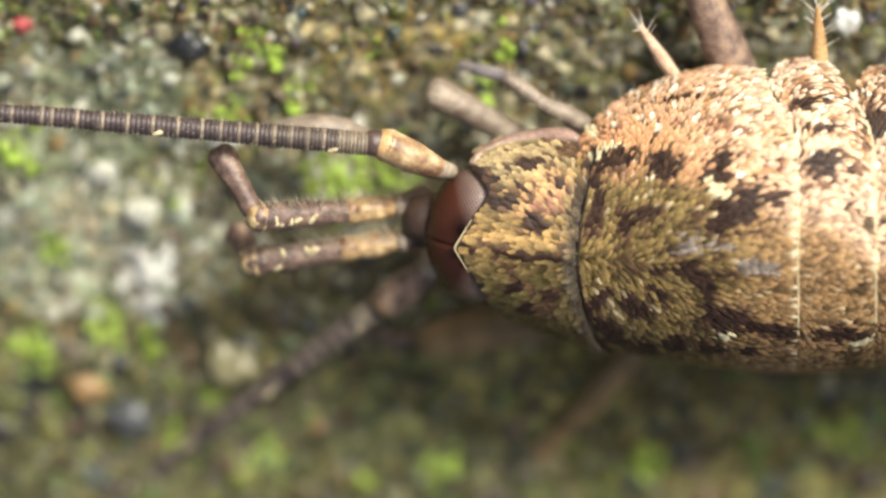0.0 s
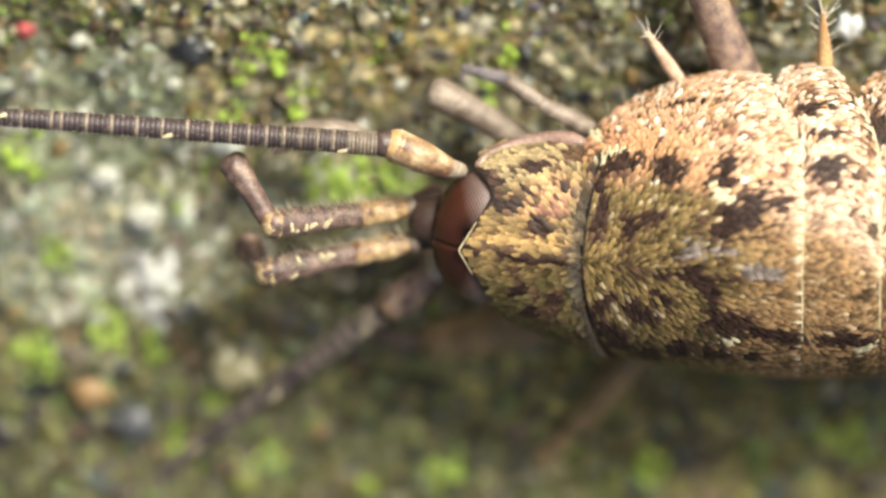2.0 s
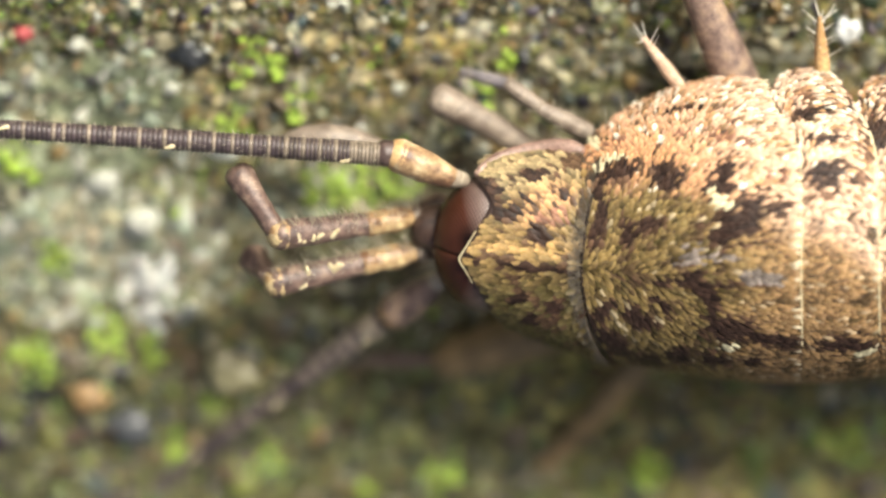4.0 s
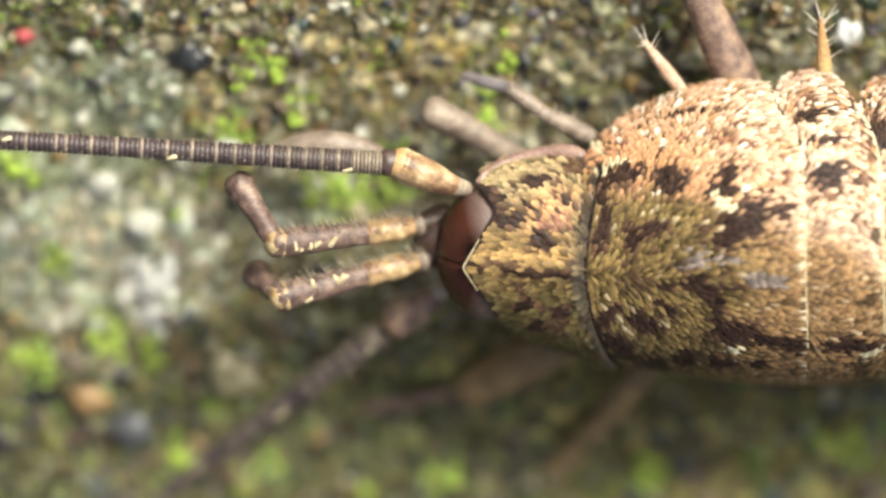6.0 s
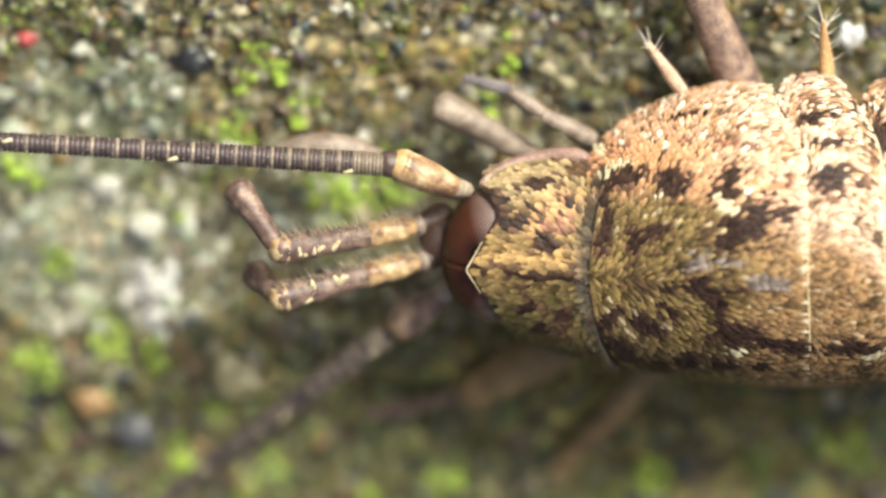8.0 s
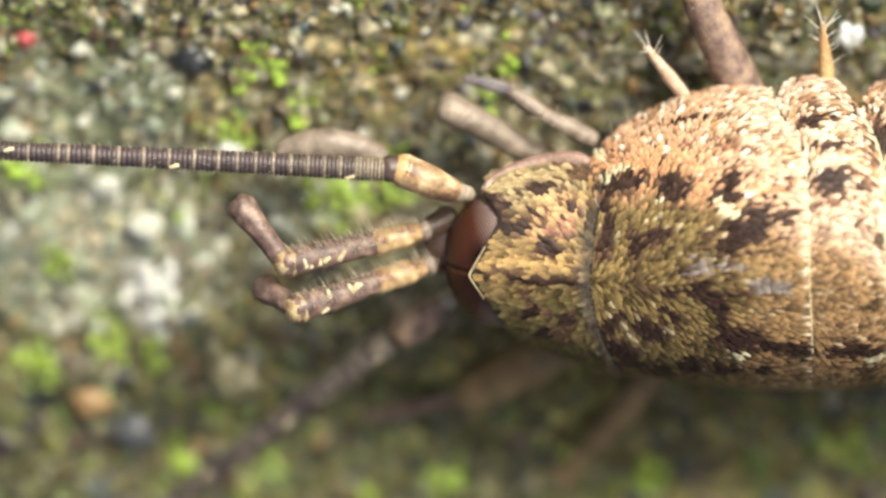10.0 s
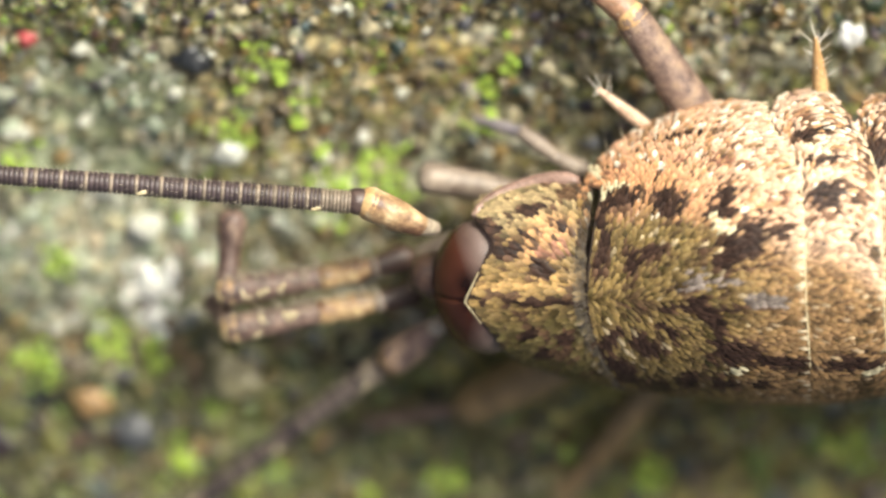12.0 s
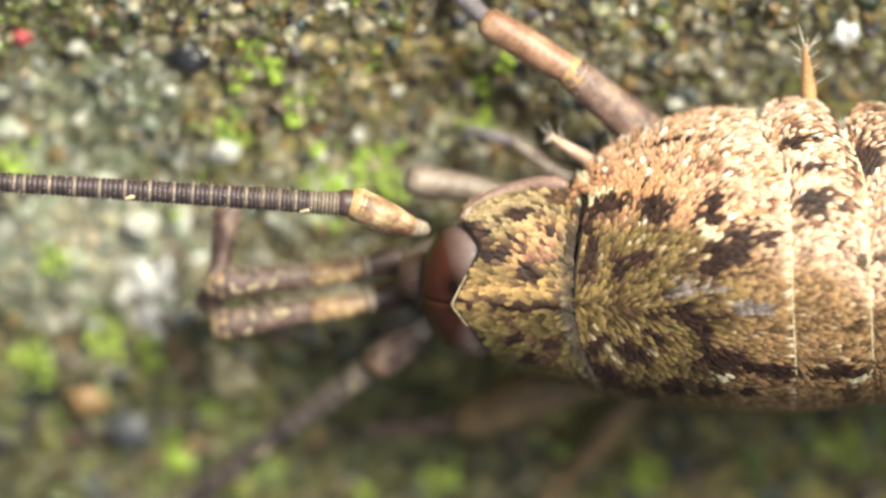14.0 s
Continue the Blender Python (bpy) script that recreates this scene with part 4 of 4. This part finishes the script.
def build_loose_pebbles():
    """Larger grains that can be told apart; like grains share a mesh."""
    rng = np.random.default_rng(321)
    kinds = [("black", "dark grain of grit on the stone"), ("slate", "dark grey grain of grit on the stone"), ("brown", "brown grain of grit on the stone"),
             ("ochre", "ochre grain of grit on the stone"), ("beige", "beige grain of grit on the stone"), ("white", "whitish grain of quartz grit on the stone")]
    made = []
    for n, (c, label) in enumerate(kinds):
        for k in range(2):
            v, f = ICO3
            V = np.array([p * (1 + 0.55 * noise.noise(Vector(p * 1.3) + Vector((n * 5 + k, 0, 0))) + 0.2 * noise.noise(Vector(p * 4) + Vector((0, n + k * 7, 0)))) for p in v])
            V = V * np.array([0.09, 0.075, 0.06]) + np.array([9.0, 9.0, 0.0])
            o = part("pebble", (V, f.tolist(), np.tile(np.array(PALETTE[c]), (len(v), 1))), M_GRAIN, None, "", (9.0, 9.0, 0.0))
            made.append(tagged(o, label, "pebble", "grit grains on the stone"))
    for i in range(110):
        x = rng.uniform(-4.2, 4.2)
        y = rng.uniform(0.2, 2.0) if i < 70 else rng.uniform(-3.4, -1.2)
        y = settle(x, y)
        o = made[i] if i < len(made) else copy_thing(made[int(rng.integers(0, len(made) - (0 if i < 70 else 4)))], Matrix.Identity(4))
        k = rng.uniform(0.5, 1.0)
        o.matrix_basis = pose(x * MM, y * MM, (height(x, y) + 0.03 * k) * MM, rng.uniform(-25, 25), rng.uniform(-25, 25), rng.uniform(0, 360)) @ Matrix.Diagonal((k, k, k, 1))


build_loose_pebbles()
bug, PARTS = build_bristletail()


# ---- movement ----


def move(ob, rows):
    """Rows of seconds, shift in x, y, z in millimetres from rest, and turns about z, y and x in degrees."""
    home = ob.location / MM
    walk(ob, [(t, pose((home.x + dx) * MM, (home.y + dy) * MM, (home.z + dz) * MM, rx, ry, rz)) for t, dx, dy, dz, rz, ry, rx in rows])


def motions():
    move(bug, [
        (0, -0.053, 0.018, 0, -1.152, 0, 0),
        (0.5, -0.048, 0.018, 0, -1.224, 0, 0),
        (1, -0.044, 0.014, 0, -1.273, 0, 0),
        (1.5, -0.041, 0.02, 0, -1.602, 0, 0),
        (2, -0.041, 0.017, 0, -1.509, 0, 0),
        (2.5, -0.035, 0.015, 0, -1.374, 0, 0),
        (3, -0.033, 0.009, 0, -1.274, 0, 0),
        (5.5, -0.017, -0.006, 0, -0.056, 0, 0),
        (6, 0.002, -0.008, 0, 0.058, 0, 0),
        (6.5, -0.004, -0.004, 0, 0.079, 0, 0),
        (7, 0, -0.002, 0, 0, 0, 0),
        (7.5, 0, 0, 0, 0, 0, 0),
        (8, 0, -0.006, 0, -0.023, 0, 0),
        (10.5, 0.026, -0.048, 0, 0.841, 0, 0),
        (11, 0, -0.043, 0, 1.184, 0, 0),
        (11.5, 0.003, -0.081, 0, 1.875, 0, 0),
        (12, -0.015, -0.195, 0, 1.432, 0, 0),
        (12.5, -0.032, -0.334, 0, 1.196, 0, 0),
        (13, -0.084, -0.273, 0, 0.884, 0, 0),
        (13.5, -0.093, -0.266, 0, 0.985, 0, 0),
        (14, -0.087, -0.275, 0, 0.965, 0, 0)])
    move(PARTS["pronotum"], [
        (0, -0.007, 0.006, 0, -0.507, 0, 0),
        (0.5, -0.008, 0.008, 0, -0.381, 0, 0),
        (1, -0.006, 0.012, 0, -0.403, 0, 0),
        (1.5, -0.006, 0.014, 0, -0.696, 0, 0),
        (2, -0.005, 0.013, 0, -0.944, 0, 0),
        (2.5, -0.005, 0.015, 0, -0.995, 0, 0),
        (3, -0.003, 0.011, 0, -1.123, 0, 0),
        (5.5, 0.003, 0.011, 0, -0.352, 0, 0),
        (6, 0, 0.01, 0, 0.081, 0, 0),
        (6.5, 0, 0.011, 0, 0.391, 0, 0),
        (7, 0, 0, 0, 0.087, 0, 0),
        (7.5, 0, 0, 0, 0, 0, 0),
        (8, 0.008, 0.008, 0, -0.067, 0, 0),
        (10.5, 0.017, 0.021, 0, 0.167, 0, 0),
        (11, 0.012, -0.005, 0, 2.565, 0, 0),
        (11.5, 0.011, -0.021, 0, 2.817, 0, 0),
        (12, 0.003, 0, 0, 3.175, 0, 0),
        (12.5, 0.004, 0.018, 0, 2.943, 0, 0),
        (13, 0.01, 0.008, 0, 2.816, 0, 0),
        (13.5, 0.008, 0.011, 0, 2.549, 0, 0),
        (14, 0.005, 0.007, 0, 2.586, 0, 0)])
    move(PARTS["head"], [
        (0, -0.023, 0.014, 0, -0.507, 0, 0),
        (0.5, -0.026, 0.012, 0, -0.381, 0, 0),
        (1, -0.016, 0.022, 0, -0.403, 0, 0),
        (1.5, -0.012, 0.034, 0, -0.696, 0, 0),
        (2, -0.006, 0.027, 0, -0.944, 0, 0),
        (2.5, 0.003, 0.033, 0, -0.995, 0, 0),
        (3, 0.006, 0.033, 0, -1.123, 0, 0),
        (5.5, 0.015, 0.026, 0, -0.352, 0, 0),
        (6, 0.005, 0.013, 0, 0.081, 0, 0),
        (6.5, 0, 0.011, 0, 0.391, 0, 0),
        (7, 0, 0.004, 0, 0.087, 0, 0),
        (7.5, 0, 0, 0, 0, 0, 0),
        (8, 0.023, 0.016, 0, -0.067, 0, 0),
        (10.5, 0.046, 0.03, 0, 0.167, 0, 0),
        (11, -0.016, -0.028, 0, 2.565, 0, 0),
        (11.5, -0.022, -0.049, 0, 2.817, 0, 0),
        (12, -0.042, -0.042, 0, 3.175, 0, 0),
        (12.5, -0.048, -0.013, 0, 2.943, 0, 0),
        (13, -0.042, -0.036, 0, 2.816, 0, 0),
        (13.5, -0.041, -0.029, 0, 2.549, 0, 0),
        (14, -0.041, -0.024, 0, 2.586, 0, 0)])
    move(PARTS["antenna_near"], [
        (0, -0.058, -0.005, 0, -0.214, 0, 0),
        (0.5, -0.052, 0, 0, 0.011, 0, 0),
        (1, -0.051, 0.015, 0, 0.439, 0, 0),
        (1.5, -0.026, 0.041, 0, 1.074, 0, 0),
        (2, -0.011, 0.035, 0, 0.823, 0, 0),
        (2.5, 0.016, 0.029, 0, 0.689, 0, 0),
        (3, 0.019, 0.029, 0, 0.587, 0, 0),
        (5.5, 0.042, 0.03, 0, 0.124, 0, 0),
        (6, 0.021, 0.01, 0, -0.052, 0, 0),
        (6.5, 0.015, 0.008, 0, -0.007, 0, 0),
        (7, 0, 0, 0, -0.006, 0, 0),
        (7.5, 0, 0, 0, 0, 0, 0),
        (8, 0.007, 0.021, 0, 0.093, 0, 0),
        (10.5, 0.014, 0.043, 0, -0.011, 0, 0),
        (11, -0.142, -0.077, 0, -1.414, 0, 0),
        (11.5, -0.25, -0.162, 0, -3.027, 0, 0),
        (12, -0.264, -0.107, 0, -2.437, 0, 0),
        (12.5, -0.265, -0.046, 0, -1.738, 0, 0),
        (13, -0.254, -0.068, 0, -1.431, 0, 0),
        (13.5, -0.251, -0.074, 0, -1.226, 0, 0),
        (14, -0.25, -0.068, 0, -1.131, 0, 0)])
    move(PARTS["antenna_far"], [
        (0, -0.01, 0.035, 0, 1.027, 0, 0),
        (0.5, -0.011, 0.037, 0, 1.123, 0, 0),
        (1, -0.002, 0.037, 0, 1.178, 0, 0),
        (1.5, 0.005, 0.05, 0, 1.518, 0, 0),
        (2, 0.01, 0.045, 0, 1.415, 0, 0),
        (2.5, 0.019, 0.056, 0, 1.281, 0, 0),
        (3, 0.02, 0.047, 0, 1.195, 0, 0),
        (5.5, 0.015, 0.027, 0, 0.028, 0, 0),
        (6, 0.004, 0.011, 0, -0.071, 0, 0),
        (6.5, 0, 0.012, 0, -0.095, 0, 0),
        (7, 0, 0, 0, -0.005, 0, 0),
        (7.5, 0, 0, 0, 0, 0, 0),
        (8, 0.023, 0.016, 0, 0.033, 0, 0),
        (10.5, 0.036, 0.007, 0, -0.787, 0, 0),
        (11, -0.031, -0.065, 0, -1.136, 0, 0),
        (11.5, -0.044, -0.087, 0, -1.801, 0, 0),
        (12, -0.06, -0.077, 0, -1.337, 0, 0),
        (12.5, -0.064, -0.056, 0, -1.064, 0, 0),
        (13, -0.056, -0.069, 0, -0.794, 0, 0),
        (13.5, -0.056, -0.061, 0, -0.904, 0, 0),
        (14, -0.056, -0.059, 0, -0.909, 0, 0)])
    move(PARTS["palp_upper"], [
        (0, -0.123, -0.07, -0.15, -5.296, -0.291, 0.013),
        (0.5, -0.108, -0.068, -0.15, -3.833, -1.037, 0.045),
        (1, -0.109, -0.06, -0.15, -3.423, -1.032, 0.044),
        (1.5, -0.058, -0.048, -0.15, -1.139, 0.697, -0.03),
        (2, -0.051, -0.044, -0.15, -3.326, 2.306, -0.099),
        (2.5, -0.01, -0.039, -0.15, -4.627, 4.335, -0.187),
        (3, -0.007, -0.048, -0.15, -3.744, 3.699, -0.159),
        (5.5, 0.049, 0, -0.025, -3.369, 2.439, -0.105),
        (6, 0, -0.007, 0, -3.112, -1.642, 0.071),
        (6.5, -0.019, 0.011, 0, -0.54, -1.761, 0.076),
        (7, -0.029, 0.008, 0, -1.229, -1.646, 0.071),
        (7.5, -0.029, 0.008, 0, -0.803, -1.757, 0.076),
        (8, -0.021, 0.015, 0, -1.64, 1.688, -0.073),
        (10.5, 0.019, 0.053, 0.05, 4.571, 1.305, -0.056),
        (11, -0.184, -0.198, -0.25, 7.843, -11.91, 0.519),
        (11.5, -0.368, -0.314, -0.35, 3.4, -17.69, 0.785),
        (12, -0.413, -0.292, -0.45, 4.0, -17.84, 0.792),
        (12.5, -0.426, -0.226, -0.438, 2.2, -18.72, 0.834),
        (13, -0.388, -0.255, -0.425, 2.7, -18.55, 0.826),
        (13.5, -0.371, -0.241, -0.413, 2.0, -18.81, 0.838),
        (14, -0.372, -0.236, -0.4, 2.0, -18.81, 0.839)])
    move(PARTS["palp_lower"], [
        (0, -0.103, -0.067, -0.15, 4.171, -18.42, 1.17),
        (0.5, -0.088, -0.066, -0.15, 4.568, -18.42, 1.171),
        (1, -0.088, -0.057, -0.15, 5.93, -17.92, 1.137),
        (1.5, -0.035, -0.045, -0.15, 8.782, -17.13, 1.083),
        (2, -0.03, -0.041, -0.15, 5.881, -11.35, 0.705),
        (2.5, 0.011, -0.037, -0.15, 3.191, -6.829, 0.421),
        (3, 0.013, -0.045, -0.15, 4.486, -8.926, 0.552),
        (5.5, 0.062, 0, -0.025, 3.854, -0.87, 0.053),
        (6, 0.013, -0.005, 0, 4.425, -3.04, 0.187),
        (6.5, -0.006, 0.013, 0, 5.66, -4.706, 0.289),
        (7, -0.016, 0.01, 0, 5.327, -5.649, 0.348),
        (7.5, -0.016, 0.01, 0, 5.327, -5.649, 0.348),
        (8, -0.008, 0.017, 0, 4.925, -3.164, 0.194),
        (10.5, 0.027, 0.054, 0.05, 3.808, 7.551, -0.466),
        (11, -0.178, -0.199, -0.25, 7.487, -16.44, 1.037),
        (11.5, -0.367, -0.316, -0.35, 3.0, -16.7, 1.055),
        (12, -0.409, -0.295, -0.45, 4.111, -17.07, 1.079),
        (12.5, -0.42, -0.229, -0.438, 2.261, -17.84, 1.131),
        (13, -0.381, -0.258, -0.425, 3.286, -17.61, 1.115),
        (13.5, -0.365, -0.244, -0.413, 3.003, -17.67, 1.12),
        (14, -0.365, -0.238, -0.4, 3.148, -17.55, 1.111)])
    move(PARTS["palp_tip"], [
        (0, 0, 0, 0, 0, 0, 0),
        (3, 0, 0, 0, 0, 0, 0),
        (10.6, 0, 0, 0, 0, 0, 0),
        (11, 0, 0, 0, -10, 0, 0),
        (11.5, 0, 0, 0, -32, 0, 0),
        (12, 0, 0, 0, -42, 0, 0),
        (14, 0, 0, 0, -44, 0, 0)])
    move(PARTS["palp_end"], [
        (0, -0.036, -0.019, 0, 2.289, 0, 0),
        (0.5, -0.069, -0.014, 0, 2.361, 0, 0),
        (1, -0.052, -0.017, 0, 2.41, 0, 0),
        (1.5, -0.044, -0.003, 0, 2.739, 0, 0),
        (2, -0.01, -0.035, 0, 2.646, 0, 0),
        (2.5, 0.018, -0.033, 0, 2.512, 0, 0),
        (3, 0.039, -0.01, 0, 2.411, 0, 0),
        (5.5, 0.03, 0.014, 0, 0.381, 0, 0),
        (6, 0.014, 0.018, 0, 0.104, 0, 0),
        (6.5, 0.019, 0.004, 0, -0.079, 0, 0),
        (7, 0, 0, 0, 0, 0, 0),
        (7.5, 0, 0, 0, 0, 0, 0),
        (8, -0.005, 0.013, 0, -0.236, 0, 0),
        (10.5, 0.012, 0.125, 0, -2.441, 0, 0),
        (10.75, 0.05, 0.06, -0.02, -2.6, 0, 0),
        (11, 0.6, -0.5, -0.25, 1.978, 0, 0),
        (11.5, 1.25, -0.80, -0.35, 6.0, 0, 0),
        (12, 1.26, -0.78, -0.35, 6.0, 0, 0),
        (14, 1.26, -0.79, -0.35, 6.0, 0, 0)])
    move(PARTS["stylus_mid"], [
        (0, -0.019, -0.004, 0, -0.957, 0, 0),
        (0.5, -0.054, -0.005, 0, -2.698, 0, 0),
        (1, -0.032, -0.013, 0, -2.096, 0, 0),
        (1.5, -0.017, 0.01, 0, 0.3, 0, 0),
        (2, -0.009, -0.019, 0, -1.224, 0, 0),
        (2.5, 0, -0.017, 0, -0.288, 0, 0),
        (3, 0.003, 0.01, 0, 1.035, 0, 0),
        (5.5, 0.01, 0, 0, -0.148, 0, 0),
        (6, -0.002, 0.004, 0, 0.149, 0, 0),
        (6.5, 0.003, -0.005, 0, -0.365, 0, 0),
        (7, -0.01, -0.003, 0, -0.752, 0, 0),
        (7.5, 0, 0, 0, 0, 0, 0),
        (8, -0.01, 0.002, 0, -1.366, 0, 0),
        (10.5, 0.013, 0.018, 0, 0.088, 0, 0),
        (11, 0.035, 0.002, 0, -2.502, 0, 0),
        (11.5, 0.064, 0.032, 0, -1.123, 0, 0),
        (11.8, -0.136, -0.058, 0, 6.844, 0, 0),
        (12, -0.264, -0.122, 0, 12.48, 0, 0),
        (12.2, -0.262, -0.14, 0, 11.01, 0, 0),
        (12.35, -0.445, -0.27, 0, 13.62, 0, 0),
        (12.5, -0.61, -0.41, 0, 16.92, 0, 0),
        (13, -0.565, -0.463, 0, 17.16, 0, 0),
        (13.5, -0.572, -0.45, 0, 17.34, 0, 0),
        (14, -0.558, -0.457, 0, 17.63, 0, 0)])
    move(PARTS["leg_mid"], [
        (0, 0, 0, 0, 0, 0, 0),
        (0.5, 0, 0, 0, 0, 0, 0),
        (1, 0, 0, 0, 0, 0, 0),
        (1.5, 0, 0, 0, 0, 0, 0),
        (2, 0, 0, 0, 0, 0, 0),
        (2.5, 0, 0, 0, 0, 0, 0),
        (3, 0, 0, 0, 0, 0, 0),
        (5.5, 0, 0, 0, 0, 0, 0),
        (6, 0, 0, 0, 0, 0, 0),
        (6.5, 0, 0, 0, 0, 0, 0),
        (7, 0, 0, 0, 0, 0, 0),
        (7.5, 0, 0, 0, 0, 0, 0),
        (8, 0, 0, 0, 0, 0, 0),
        (10.5, 0, 0, 0, 0, 0, 0),
        (11, 0, 0, 0, 0, 0, 0),
        (11.5, 0, 0, 0, 0, 0, 0),
        (11.8, -0.161, 0.024, 0, -5.374, 0, 0),
        (12, -0.264, 0.034, 0, 8.466, 0, 0),
        (12.2, -0.278, -0.015, 0, 6.895, 0, 0),
        (12.35, -0.305, -0.041, 0, 16.32, 0, 0),
        (12.5, -0.315, -0.078, 0, 23.48, 0, 0),
        (13, -0.273, -0.125, 0, 23.58, 0, 0),
        (13.5, -0.271, -0.13, 0, 23.47, 0, 0),
        (14, -0.274, -0.12, 0, 23.38, 0, 0)])
    move(PARTS["leg_fore"], [
        (0, 0.026, -0.054, 0, 1.163, 0, 0),
        (0.5, 0.015, -0.051, 0, 1.234, 0, 0),
        (1, 0.006, -0.042, 0, 1.283, 0, 0),
        (1.5, 0.004, -0.06, 0, 1.608, 0, 0),
        (2, 0.004, -0.049, 0, 1.517, 0, 0),
        (2.5, 0.009, -0.048, 0, 1.382, 0, 0),
        (3, 0.005, -0.033, 0, 1.28, 0, 0),
        (5.5, 0.021, 0.01, 0, 0.059, 0, 0),
        (6, 0.006, 0.01, 0, -0.056, 0, 0),
        (6.5, 0.004, 0.011, 0, -0.078, 0, 0),
        (7, 0, 0, 0, 0, 0, 0),
        (7.5, 0, 0, 0, 0, 0, 0),
        (8, 0, 0.008, 0, 0.024, 0, 0),
        (10.5, 0, 0.074, 0, -0.841, 0, 0),
        (11, 0.034, 0.074, 0, -1.184, 0, 0),
        (11.3, 0.044, 0.081, 0, -1.601, 0, 0),
        (11.5, 0.079, -0.067, -0.057, -1.889, 0, 0),
        (11.7, 0.113, -0.197, -0.114, -1.723, 0, 0),
        (12, 0.136, -0.23, -0.2, -1.462, 0, 0),
        (12.5, 0.167, -0.143, -0.2, -1.231, 0, 0),
        (13, 0.189, -0.222, -0.2, -0.92, 0, 0),
        (13.5, 0.176, -0.24, -0.2, -1.023, 0, 0),
        (14, 0.183, -0.28, -0.2, -1.005, 0, 0)])
    move(PARTS["leg_stub"], [
        (0, 0.093, -0.024, 0, 1.203, 0, 0),
        (0.5, 0.107, -0.013, 0, 1.285, 0, 0),
        (1, 0.098, 0.013, 0, 1.336, 0, 0),
        (1.5, 0.082, 0.022, 0, 1.656, 0, 0),
        (2, 0.066, 0.015, 0, 1.562, 0, 0),
        (2.5, 0.132, 0.068, 0, 1.45, 0, 0),
        (3, 0.119, 0.057, 0, 1.334, 0, 0),
        (5.5, 0.046, -0.007, 0, 0.067, 0, 0),
        (6, -0.002, -0.032, 0, -0.065, 0, 0),
        (6.5, -0.037, -0.056, 0, -0.101, 0, 0),
        (7, -0.008, -0.008, 0, -0.003, 0, 0),
        (7.5, 0, 0, 0, 0, 0, 0),
        (8, 0.07, 0.033, 0, 0.046, 0, 0),
        (10.5, 0.112, 0.084, 0, -0.812, 0, 0),
        (11, 0.0, -0.26, -0.1, -1.25, 0, 0),
        (11.5, 0.06, -0.24, -0.1, 12.0, 0, 0),
        (12, 0.1, -0.15, -0.1, 17.8, 0, 0),
        (14, 0.1, -0.13, -0.1, 17.8, 0, 0)])
    move(PARTS["leg_low"], [
        (0, -0.093, 0.047, 0, -15.92, 0, 0),
        (0.5, -0.131, 0.059, 0, -16.05, 0, 0),
        (1, -0.12, 0.062, 0, -16.21, 0, 0),
        (1.5, -0.108, 0.092, 0, -16.08, 0, 0),
        (2, -0.085, 0.062, 0, -16.38, 0, 0),
        (2.5, -0.068, 0.063, 0, -16.72, 0, 0),
        (3, -0.059, 0.088, 0, -17.02, 0, 0),
        (5.5, 0.018, -0.004, 0, -0.397, 0, 0),
        (6, 0, 0.005, 0, -0.397, 0, 0),
        (6.5, 0.009, 0, 0, -0.305, 0, 0),
        (7, -0.003, 0, 0, -0.114, 0, 0),
        (7.5, 0, 0, 0, 0, 0, 0),
        (8, -0.012, 0.003, 0, 0.188, 0, 0),
        (10.5, -0.066, 0.039, 0, 0.152, 0, 0),
        (11, -0.052, -0.007, 0, -1.04, 0, 0),
        (11.5, -0.059, -0.002, 0, -2.604, 0, 0),
        (12, -0.028, 0.058, 0, -3.05, 0, 0),
        (12.5, -0.01, 0.152, 0, -3.707, 0, 0),
        (13, 0.065, 0.033, 0, -4.29, 0, 0),
        (13.5, 0.089, -0.022, 0, -5.288, 0, 0),
        (14, 0.137, -0.099, 0, -6.169, 0, 0)])


motions()
